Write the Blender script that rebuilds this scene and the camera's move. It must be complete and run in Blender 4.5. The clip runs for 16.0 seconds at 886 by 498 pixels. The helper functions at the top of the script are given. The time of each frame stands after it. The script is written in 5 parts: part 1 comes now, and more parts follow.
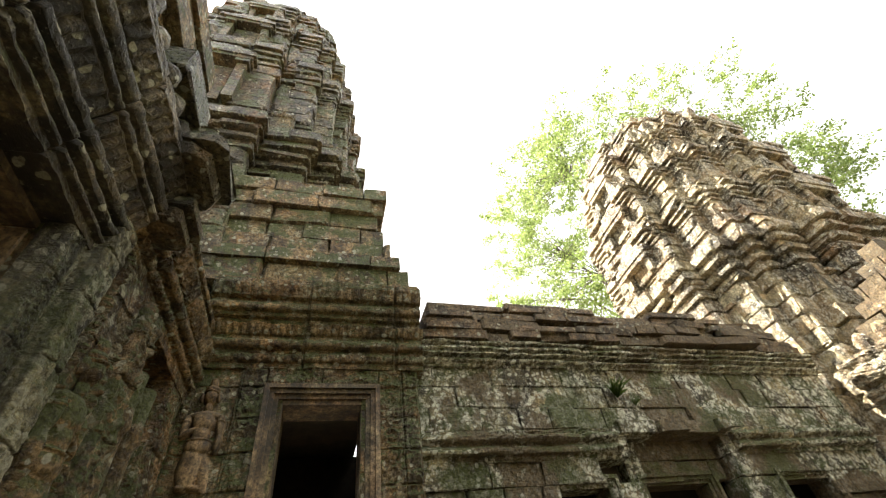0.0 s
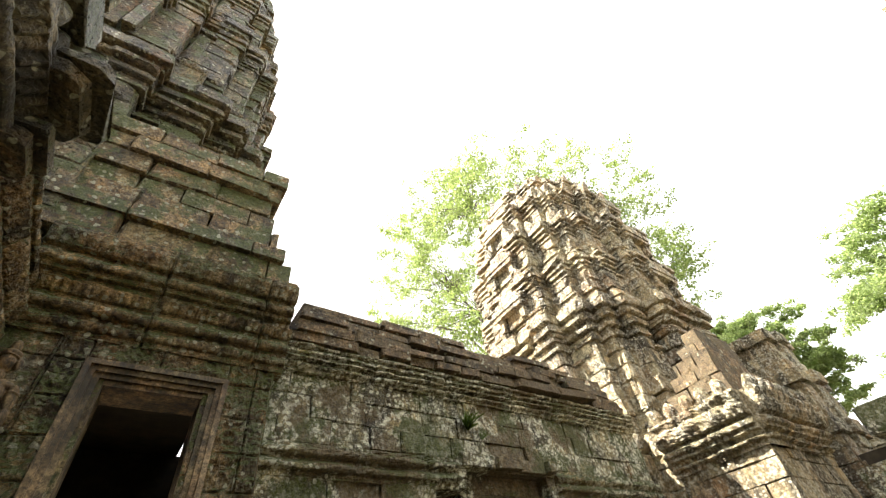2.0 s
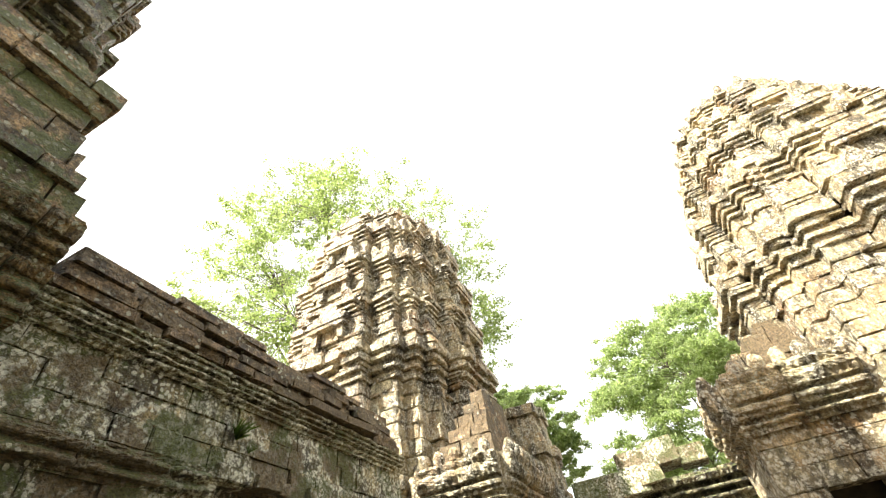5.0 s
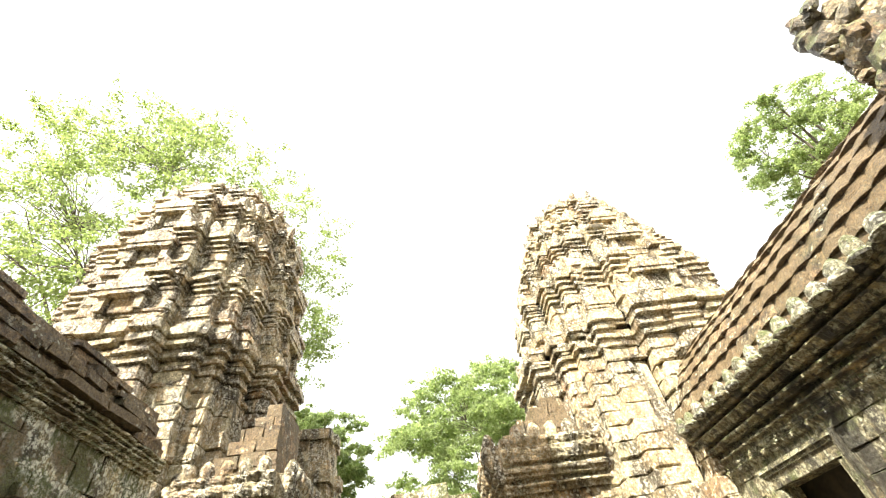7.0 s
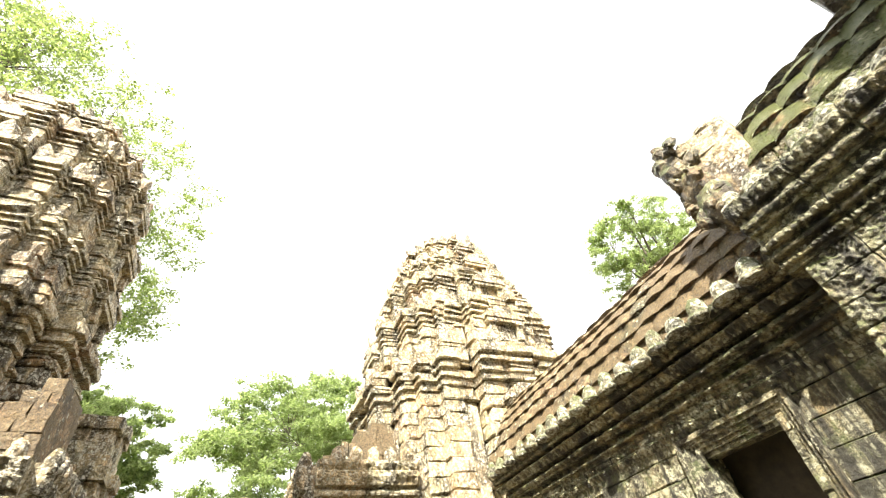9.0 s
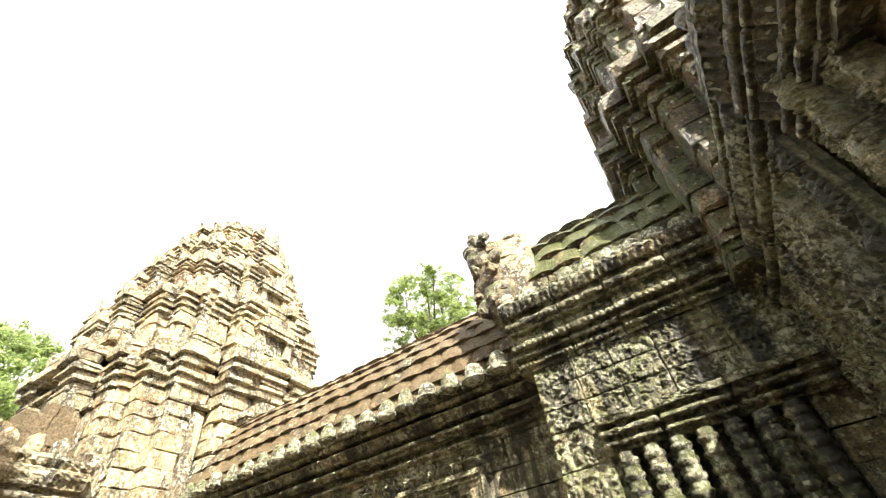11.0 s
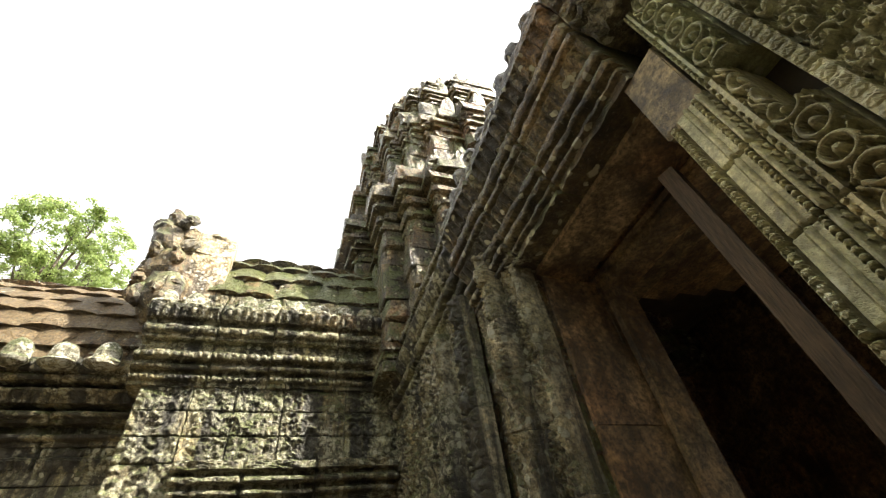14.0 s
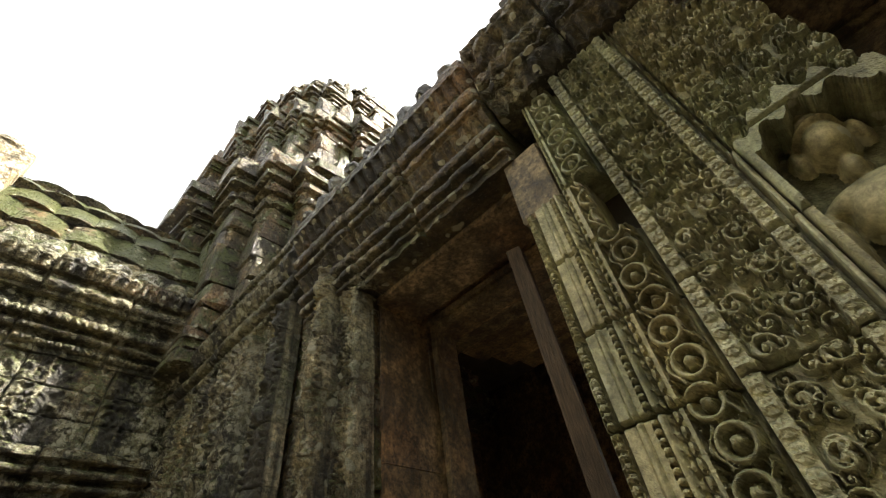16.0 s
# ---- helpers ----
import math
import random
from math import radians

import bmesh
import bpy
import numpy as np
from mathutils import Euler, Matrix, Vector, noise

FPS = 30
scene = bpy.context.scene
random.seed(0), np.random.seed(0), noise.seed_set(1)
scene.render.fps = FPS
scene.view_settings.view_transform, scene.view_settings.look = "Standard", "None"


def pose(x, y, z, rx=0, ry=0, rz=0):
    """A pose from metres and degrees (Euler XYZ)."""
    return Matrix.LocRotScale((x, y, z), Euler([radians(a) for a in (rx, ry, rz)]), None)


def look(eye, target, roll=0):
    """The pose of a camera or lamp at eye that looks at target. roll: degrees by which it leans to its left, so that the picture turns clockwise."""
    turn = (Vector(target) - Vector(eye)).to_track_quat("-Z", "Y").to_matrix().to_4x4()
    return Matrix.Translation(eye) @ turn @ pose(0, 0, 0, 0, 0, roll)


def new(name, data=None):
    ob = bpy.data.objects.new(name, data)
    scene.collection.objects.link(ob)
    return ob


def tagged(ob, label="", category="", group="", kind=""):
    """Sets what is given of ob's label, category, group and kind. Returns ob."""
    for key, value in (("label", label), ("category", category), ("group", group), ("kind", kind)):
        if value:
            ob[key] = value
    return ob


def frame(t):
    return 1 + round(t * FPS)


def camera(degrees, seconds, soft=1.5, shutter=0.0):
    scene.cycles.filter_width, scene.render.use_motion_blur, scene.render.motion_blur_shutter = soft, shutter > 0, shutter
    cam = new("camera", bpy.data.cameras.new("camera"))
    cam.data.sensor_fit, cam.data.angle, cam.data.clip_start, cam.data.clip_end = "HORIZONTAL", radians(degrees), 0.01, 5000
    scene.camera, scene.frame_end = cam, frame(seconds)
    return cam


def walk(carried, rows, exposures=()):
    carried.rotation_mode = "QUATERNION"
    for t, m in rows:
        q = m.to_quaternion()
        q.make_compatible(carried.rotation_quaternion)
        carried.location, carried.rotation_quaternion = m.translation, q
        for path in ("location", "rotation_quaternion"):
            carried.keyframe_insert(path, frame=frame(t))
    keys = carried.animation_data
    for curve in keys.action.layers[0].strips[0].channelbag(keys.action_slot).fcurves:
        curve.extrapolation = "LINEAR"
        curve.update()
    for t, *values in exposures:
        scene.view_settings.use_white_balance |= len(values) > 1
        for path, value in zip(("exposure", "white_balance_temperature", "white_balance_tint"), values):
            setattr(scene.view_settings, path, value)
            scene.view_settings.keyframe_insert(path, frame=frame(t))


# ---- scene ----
# The camera turns on a low tripod in the court of a ruined temple.
EYE = 0.7
TURN = [
    (0, -20.03, 44.15, -9.00),
    (0.5, -26.09, 44.00, -9.10),
    (1, -31.74, 43.94, -9.10),
    (1.5, -35.93, 44.02, -9.21),
    (2, -39.86, 44.05, -9.21),
    (2.5, -44.29, 44.01, -9.16),
    (3, -49.12, 43.95, -9.16),
    (3.2, -50.67, 43.95, -9.08),
    (5.3, -72.42, 43.63, -9.04),
    (5.5, -75.13, 43.61, -8.95),
    (6, -82.83, 43.62, -8.93),
    (6.5, -89.75, 43.69, -8.95),
    (7, -95.40, 43.80, -8.98),
    (7.5, -101.41, 43.80, -8.96),
    (8, -106.34, 43.80, -9.05),
    (8.2, -108.29, 43.75, -9.05),
    (10.3, -140.48, 43.75, -9.15),
    (10.5, -144.27, 43.67, -9.05),
    (11, -152.94, 43.71, -9.20),
    (11.5, -161.03, 43.73, -9.07),
    (12, -170.69, 43.73, -9.01),
    (12.5, -178.22, 43.86, -8.82),
    (13, -187.64, 43.75, -9.05),
    (13.5, -196.56, 43.72, -9.24),
    (14, -203.63, 43.88, -9.32),
    (14.5, -210.14, 43.97, -9.39),
    (15, -216.89, 43.98, -9.35),
    (15.5, -223.19, 44.03, -9.29),
    (16, -230.74, 44.00, -9.14),
]
cam = camera(92.0, 16.0, soft=1.1, shutter=0.05)
walk(cam, [(t, pose(0, 0, EYE, 90 + up, 0, yaw) @ pose(0, 0, 0, 0, 0, lean)) for t, yaw, up, lean in TURN],
     exposures=[(0.0, 2.05), (3.0, 2.05), (7.0, 2.05), (12.0, 2.0), (16.0, 1.95)])

# ---- light ----
SUN_AZ, SUN_EL = 308.0, 50.0          # degrees clockwise from +y, and up
world = bpy.data.worlds.new("hazy_sky")
scene.world = world
world.use_nodes = True
wn = world.node_tree.nodes
sky = wn.new("ShaderNodeTexSky")
sky.sky_type = "NISHITA"
sky.sun_disc = False
sky.sun_elevation = radians(SUN_EL)
sky.sun_rotation = radians(SUN_AZ)
sky.air_density, sky.dust_density, sky.ozone_density = 1.0, 7.0, 1.0
veil = wn.new("ShaderNodeMix")          # thin white haze over the whole sky
veil.data_type = "RGBA"
veil.inputs[0].default_value = 0.75
veil.inputs[7].default_value = (4.3, 4.2, 3.9, 1)
world.node_tree.links.new(sky.outputs[0], veil.inputs[6])
world.node_tree.links.new(veil.outputs[2], wn["Background"].inputs[0])
wn["Background"].inputs[1].default_value = 0.15
sun = new("sun", bpy.data.lights.new("sun", "SUN"))
sun.data.energy, sun.data.angle, sun.data.color = 5.0, radians(0.6), (1.0, 0.93, 0.8)
a, e = radians(SUN_AZ), radians(SUN_EL)
sun.matrix_world = look((math.sin(a) * math.cos(e) * 60, math.cos(a) * math.cos(e) * 60, math.sin(e) * 60), (0, 0, 0))


# ---- materials ----
def ramp(nt, fac, stops):
    node = nt.nodes.new("ShaderNodeValToRGB")
    node.color_ramp.elements[0].position, node.color_ramp.elements[0].color = stops[0][0], (*stops[0][1], 1)
    node.color_ramp.elements[1].position, node.color_ramp.elements[1].color = stops[-1][0], (*stops[-1][1], 1)
    for p, c in stops[1:-1]:
        node.color_ramp.elements.new(p).color = (*c, 1)
    nt.links.new(fac, node.inputs[0])
    return node.outputs[0]


def grey(v):
    return (v, v, v)


def noise_tex(nt, vec, scale, detail=5, rough=0.6, stretch=None):
    if stretch:
        m = nt.nodes.new("ShaderNodeMapping")
        m.inputs["Scale"].default_value = stretch
        nt.links.new(vec, m.inputs[0])
        vec = m.outputs[0]
    n = nt.nodes.new("ShaderNodeTexNoise")
    n.inputs["Scale"].default_value, n.inputs["Detail"].default_value, n.inputs["Roughness"].default_value = scale, detail, rough
    nt.links.new(vec, n.inputs["Vector"])
    return n.outputs[0]


def mix(nt, fac, a, b, mode="MIX"):
    n = nt.nodes.new("ShaderNodeMix")
    n.data_type, n.blend_type = "RGBA", mode
    for sock, v in ((n.inputs[0], fac), (n.inputs[6], a), (n.inputs[7], b)):
        if isinstance(v, (int, float)):
            sock.default_value = v
        elif isinstance(v, tuple):
            sock.default_value = (*v, 1)
        else:
            nt.links.new(v, sock)
    return n.outputs[2]


def calc(nt, op, a, b):
    n = nt.nodes.new("ShaderNodeMath")
    n.operation = op
    for sock, v in zip(n.inputs, (a, b)):
        if isinstance(v, (int, float)):
            sock.default_value = v
        else:
            nt.links.new(v, sock)
    return n.outputs[0]


def stone(name, light, dark, lichen=0.5, moss=0.3, stain=0.5, rust=0.2, rough=0.6, relief=1.0, lichen_tint=(0.54, 0.53, 0.38), mottle=1.0, streak=0.55, brown=0.0):
    """Weathered sandstone: two base tones, pale lichen spots, black rain stains, rust patches, moss on what faces up."""
    m = bpy.data.materials.new(name)
    m.use_nodes = True
    nt = m.node_tree
    bsdf = nt.nodes["Principled BSDF"]
    geo = nt.nodes.new("ShaderNodeNewGeometry")
    info = nt.nodes.new("ShaderNodeObjectInfo")
    pos = geo.outputs["Position"]
    own = calc(nt, "FRACT", calc(nt, "ADD", geo.outputs["Random Per Island"], info.outputs["Random"]), 0.0)
    col = ramp(nt, noise_tex(nt, pos, 1.3, 6, 0.65), [(0.35, dark), (0.65, light)])
    col = mix(nt, ramp(nt, noise_tex(nt, pos, 0.9, 4), [(0.6 - 0.25 * rust, grey(0)), (0.72, grey(min(1, rust * 1.6)))]), col, (0.26, 0.12, 0.045))
    tone = ramp(nt, own, [(0.0, (0.78, 0.74, 0.62)), (0.35, (0.95, 1.0, 0.9)), (0.7, (1.15, 1.05, 0.86)), (1.0, (1.2, 1.2, 1.16))])
    col = mix(nt, 1.0, col, tone, "MULTIPLY")
    grain = noise_tex(nt, pos, 34, 7, 0.75)
    col = mix(nt, 1.0, col, ramp(nt, grain, [(0.38, grey(1 - 0.7 * mottle)), (0.62, grey(1 + 0.6 * mottle))]), "MULTIPLY")
    mid = noise_tex(nt, pos, 6.5, 7, 0.72)
    col = mix(nt, 1.0, col, ramp(nt, mid, [(0.38, grey(1 - 0.62 * mottle)), (0.6, grey(1 + 0.4 * mottle))]), "MULTIPLY")
    rain = noise_tex(nt, pos, 1.6, 7, 0.7, (1.7, 1.7, streak))
    col = mix(nt, ramp(nt, rain, [(0.56 - 0.16 * stain, grey(0)), (0.64 - 0.1 * stain, grey(min(0.9, 0.45 + stain * 0.6)))]), col, (0.02, 0.018, 0.013))
    up = nt.nodes.new("ShaderNodeSeparateXYZ")
    nt.links.new(geo.outputs["Normal"], up.inputs[0])
    lie = calc(nt, "ADD", calc(nt, "MULTIPLY", up.outputs[2], 0.25), noise_tex(nt, pos, 2.3, 8, 0.75))
    col = mix(nt, ramp(nt, lie, [(0.62 - 0.2 * moss, grey(0)), (0.67 - 0.2 * moss, grey(min(0.8, moss * 1.5)))]), col, mix(nt, ramp(nt, grain, [(0.4, grey(0)), (0.6, grey(1))]), (0.045, 0.06, 0.014), (0.13, 0.17, 0.05)))
    spots = ramp(nt, noise_tex(nt, pos, 13, 9, 0.82), [(0.51, grey(0)), (0.545, grey(1))])
    where = ramp(nt, noise_tex(nt, pos, 1.9, 6, 0.65), [(0.6 - 0.24 * lichen, grey(0)), (0.7 - 0.2 * lichen, grey(min(0.85, 0.25 + lichen * 0.7)))])
    col = mix(nt, calc(nt, "MULTIPLY", spots, where), col, lichen_tint)
    for size, lo, hi, share in ((8.5, 0.2, 0.27, 0.22), (17.0, 0.34, 0.41, 0.6)):
        vor = nt.nodes.new("ShaderNodeTexVoronoi")
        vor.inputs["Scale"].default_value = size
        wob = nt.nodes.new("ShaderNodeMix")
        wob.data_type = "VECTOR"
        wob.inputs[0].default_value = 0.09
        nt.links.new(pos, wob.inputs[4])
        jog = nt.nodes.new("ShaderNodeTexNoise")
        jog.inputs["Scale"].default_value, jog.inputs["Detail"].default_value = 9, 4
        nt.links.new(pos, jog.inputs["Vector"])
        nt.links.new(jog.outputs["Color"], wob.inputs[5])
        nt.links.new(wob.outputs[1], vor.inputs["Vector"])
        disc = ramp(nt, vor.outputs["Distance"], [(lo, grey(1)), (hi, grey(0))])
        part = nt.nodes.new("ShaderNodeSeparateColor")
        nt.links.new(vor.outputs["Color"], part.inputs[0])
        some = ramp(nt, part.outputs[0], [(1 - share * lichen - 0.02, grey(0)), (1 - share * lichen, grey(0.85 if lichen else 0.0))])
        col = mix(nt, calc(nt, "MULTIPLY", calc(nt, "MULTIPLY", disc, some), ramp(nt, mid, [(0.4, grey(0.35)), (0.5, grey(1))])), col, lichen_tint)
    fine = ramp(nt, noise_tex(nt, pos, 48, 5, 0.7), [(0.6, grey(0)), (0.66, grey(0.9 * min(1, lichen * 1.4)))])
    col = mix(nt, fine, col, lichen_tint)
    if streak < 0.3:
        runs = noise_tex(nt, pos, 1.0, 6, 0.6, (3.4, 3.4, 0.22))
        col = mix(nt, ramp(nt, runs, [(0.52, grey(0)), (0.58, grey(0.85))]), col, (0.018, 0.016, 0.012))
    if brown:
        fur = noise_tex(nt, pos, 0.75, 9, 0.62)
        col = mix(nt, ramp(nt, fur, [(0.58 - 0.12 * brown, grey(0)), (0.61 - 0.12 * brown, grey(0.85))]), col, mix(nt, ramp(nt, grain, [(0.4, grey(0)), (0.6, grey(1))]), (0.07, 0.05, 0.024), (0.22, 0.155, 0.075)))
    # cushions of green moss over all the rest
    green = calc(nt, "ADD", calc(nt, "MULTIPLY", up.outputs[2], 0.16), noise_tex(nt, pos, 1.15, 9, 0.7))
    col = mix(nt, ramp(nt, green, [(0.63 - 0.2 * moss, grey(0)), (0.69 - 0.2 * moss, grey(min(0.75, moss * 1.3)))]), col, mix(nt, ramp(nt, noise_tex(nt, pos, 60, 5, 0.7), [(0.4, grey(0)), (0.6, grey(1))]), (0.035, 0.045, 0.01), (0.15, 0.17, 0.045)))
    nt.links.new(col, bsdf.inputs["Base Color"])
    nt.links.new(ramp(nt, grain, [(0.3, grey(rough - 0.15)), (0.7, grey(rough + 0.2))]), bsdf.inputs["Roughness"])
    h = calc(nt, "ADD", calc(nt, "MULTIPLY", noise_tex(nt, pos, 7, 8, 0.75), 1.0), calc(nt, "MULTIPLY", grain, 0.35))
    h = calc(nt, "ADD", h, calc(nt, "MULTIPLY", noise_tex(nt, pos, 3.2, 5, 0.6), 1.5 * relief))
    b = nt.nodes.new("ShaderNodeBump")
    b.inputs["Strength"].default_value, b.inputs["Distance"].default_value = 1.0 * relief, 0.085
    nt.links.new(h, b.inputs["Height"])
    nt.links.new(b.outputs[0], bsdf.inputs["Normal"])
    return m


def simple(name, light, dark, scale, rough, stretch=None, relief=0.3):
    m = bpy.data.materials.new(name)
    m.use_nodes = True
    nt = m.node_tree
    bsdf = nt.nodes["Principled BSDF"]
    pos = nt.nodes.new("ShaderNodeNewGeometry").outputs["Position"]
    n1 = noise_tex(nt, pos, scale, 6, 0.65, stretch)
    col = ramp(nt, n1, [(0.3, dark), (0.7, light)])
    col = mix(nt, 1.0, col, ramp(nt, noise_tex(nt, pos, scale * 0.15, 4), [(0.3, grey(0.65)), (0.7, grey(1.25))]), "MULTIPLY")
    nt.links.new(col, bsdf.inputs["Base Color"])
    bsdf.inputs["Roughness"].default_value = rough
    b = nt.nodes.new("ShaderNodeBump")
    b.inputs["Strength"].default_value, b.inputs["Distance"].default_value = relief, 0.03
    nt.links.new(n1, b.inputs["Height"])
    nt.links.new(b.outputs[0], bsdf.inputs["Normal"])
    return m


def leaf_material(name, light, dark, glow):
    m = bpy.data.materials.new(name)
    m.use_nodes = True
    nt = m.node_tree
    bsdf = nt.nodes["Principled BSDF"]
    geo = nt.nodes.new("ShaderNodeNewGeometry")
    col = ramp(nt, geo.outputs["Random Per Island"], [(0.0, dark), (1.0, light)])
    nt.links.new(col, bsdf.inputs["Base Color"])
    bsdf.inputs["Roughness"].default_value = 0.55
    tr = nt.nodes.new("ShaderNodeBsdfTranslucent")
    nt.links.new(mix(nt, 1.0, col, (1.6, 1.65, 1.2), "MULTIPLY"), tr.inputs[0])
    ms = nt.nodes.new("ShaderNodeMixShader")
    ms.inputs[0].default_value = glow
    nt.links.new(bsdf.outputs[0], ms.inputs[1])
    nt.links.new(tr.outputs[0], ms.inputs[2])
    nt.links.new(ms.outputs[0], nt.nodes["Material Output"].inputs[0])
    return m


TAN, BROWN, GREYSTONE = (0.33, 0.26, 0.16), (0.15, 0.11, 0.065), (0.24, 0.22, 0.16)
MAT_NORTH = stone("lichen_sandstone", (0.5, 0.45, 0.28), (0.19, 0.165, 0.095), lichen=1.0, moss=0.6, stain=0.52, rust=0.3, lichen_tint=(0.9, 0.9, 0.74), brown=0.4)
MAT_FACADE = stone("stained_sandstone", (0.42, 0.31, 0.165), (0.16, 0.115, 0.06), lichen=0.45, moss=0.6, stain=0.5, rust=0.5)
# lichened stone; sunlight on the eastern towers is lifted into its base tones
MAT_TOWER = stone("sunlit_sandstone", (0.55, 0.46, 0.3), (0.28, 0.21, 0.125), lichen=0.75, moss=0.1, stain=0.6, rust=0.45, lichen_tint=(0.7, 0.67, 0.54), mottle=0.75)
# mossy twin of it, with the western towers' shade mixed into its tones
MAT_DARK = stone("shaded_mossy_sandstone", (0.245, 0.2, 0.115), (0.1, 0.08, 0.046), lichen=0.3, moss=0.6, stain=0.6, rust=0.45, rough=0.32)
# rain-stained; the overhang's shadow is darkened into the base tones as well
MAT_CORNICE = stone("stained_shaded_cornice_stone", (0.21, 0.17, 0.105), (0.075, 0.06, 0.036), lichen=0.3, moss=0.35, stain=0.75, rust=0.3, rough=0.4, relief=0.6)
MAT_CARVED = stone("carved_sandstone", (0.43, 0.425, 0.285), (0.28, 0.265, 0.17), lichen=0.1, moss=0.2, stain=0.16, rust=0.15, relief=0.25, mottle=0.55)
MAT_SOUTH = stone("black_stained_sandstone", (0.38, 0.345, 0.22), (0.14, 0.122, 0.073), lichen=0.75, moss=0.4, stain=0.68, rust=0.3, rough=0.4, streak=0.25)
MAT_JAMB = stone("worn_olive_jamb_stone", (0.56, 0.5, 0.34), (0.27, 0.23, 0.14), lichen=0.5, moss=0.3, stain=0.25, rust=0.25, rough=0.42, streak=0.25)
MAT_ROOF = stone("laterite_roof_stone", (0.25, 0.175, 0.1), (0.14, 0.1, 0.06), lichen=0.35, moss=0.08, stain=0.25, rust=0.2, brown=1.0)
MAT_RED = stone("red_sandstone", (0.29, 0.22, 0.135), (0.12, 0.088, 0.052), lichen=0.0, moss=0.05, stain=0.4, rust=0.4, relief=0.4)
MAT_CAP = stone("lichen_white_antefix", (0.36, 0.34, 0.24), (0.14, 0.12, 0.08), lichen=0.95, moss=0.45, stain=0.45, rust=0.1, lichen_tint=(0.62, 0.62, 0.52))
# near-black fill: shade behind joints and openings is put into its colour
MAT_CORE = simple("shade_black_core", (0.07, 0.055, 0.035), (0.03, 0.025, 0.018), 6, 0.9)
MAT_PALE = stone("fresh_pale_sandstone", (0.6, 0.52, 0.38), (0.45, 0.38, 0.26), lichen=0.1, moss=0.0, stain=0.05, rust=0.1, relief=0.4)
MAT_TIMBER = simple("grey_timber", (0.13, 0.088, 0.048), (0.035, 0.023, 0.012), 22, 0.75, (6, 6, 0.6), 0.5)
MAT_EARTH = simple("court_earth", (0.2, 0.155, 0.1), (0.085, 0.065, 0.042), 3, 0.95)
MAT_BARK = simple("pale_bark", (0.15, 0.125, 0.09), (0.07, 0.06, 0.045), 9, 0.9, (3, 3, 0.5))
MAT_LEAF = leaf_material("young_leaves", (0.235, 0.285, 0.12), (0.12, 0.165, 0.06), 0.6)
MAT_LEAF2 = leaf_material("green_leaves", (0.29, 0.35, 0.17), (0.15, 0.2, 0.085), 0.6)
MAT_GRASS = leaf_material("wall_weeds", (0.1, 0.16, 0.02), (0.05, 0.09, 0.012), 0.4)


# ---- mesh helpers ----
rng = random.Random(7)
gen = np.random.default_rng(11)


def link_mesh(name, verts, faces, material, parent=None, label="", smooth=False):
    me = bpy.data.meshes.new(name)
    me.from_pydata([tuple(v) for v in verts], [], faces)
    me.materials.append(material)
    if smooth:
        me.polygons.foreach_set("use_smooth", [True] * len(me.polygons))
    me.update()
    ob = new(name, me)
    if parent:
        ob.parent = parent
    if label:
        tagged(ob, label)
    return ob


def thing(name, label, category, at=(0, 0, 0), group="", kind=""):
    ob = new(name)
    ob.location = at
    return tagged(ob, label, category, group, kind)


def chamfered(c, jit):
    """A unit block with worn, chamfered edges: 24 corners and 26 faces."""
    verts, idx = [], {}
    for sx in (-1, 1):
        for sy in (-1, 1):
            for sz in (-1, 1):
                cc = c * rng.uniform(0.5, 1.7)
                for k, v in enumerate(((sx, sy * (1 - cc), sz * (1 - cc)), (sx * (1 - cc), sy, sz * (1 - cc)), (sx * (1 - cc), sy * (1 - cc), sz))):
                    idx[sx, sy, sz, k] = len(verts)
                    verts.append([0.5 * q + rng.uniform(-jit, jit) for q in v])
    faces = []
    for k in range(3):
        o = [i for i in range(3) if i != k]
        for s in (-1, 1):
            quad = []
            for a, b in ((-1, -1), (1, -1), (1, 1), (-1, 1)):
                key = [0, 0, 0]
                key[k], key[o[0]], key[o[1]] = s, a, b
                quad.append(idx[(*key, k)])
            faces.append(quad if (s > 0) == (k != 1) else quad[::-1])
    for k in range(3):
        o = [i for i in range(3) if i != k]
        for a in (-1, 1):
            for b in (-1, 1):
                lo, hi = [0, 0, 0], [0, 0, 0]
                lo[k], hi[k] = -1, 1
                lo[o[0]] = hi[o[0]] = a
                lo[o[1]] = hi[o[1]] = b
                q = [idx[(*lo, o[0])], idx[(*lo, o[1])], idx[(*hi, o[1])], idx[(*hi, o[0])]]
                faces.append(q)
    for sx in (-1, 1):
        for sy in (-1, 1):
            for sz in (-1, 1):
                faces.append([idx[sx, sy, sz, k] for k in range(3)])
    # all faces look outwards
    out = []
    for f in faces:
        p = [Vector(verts[i]) for i in f]
        n = (p[1] - p[0]).cross(p[2] - p[0])
        c3 = sum(p, Vector()) / len(p)
        out.append(f if n.dot(c3) > 0 else f[::-1])
    return np.array(verts), out


UNITS = [chamfered(rng.uniform(0.03, 0.09), rng.uniform(0.008, 0.022)) for _ in range(16)]
ROCK_UNITS = [chamfered(rng.uniform(0.07, 0.22), rng.uniform(0.02, 0.055)) for _ in range(20)]


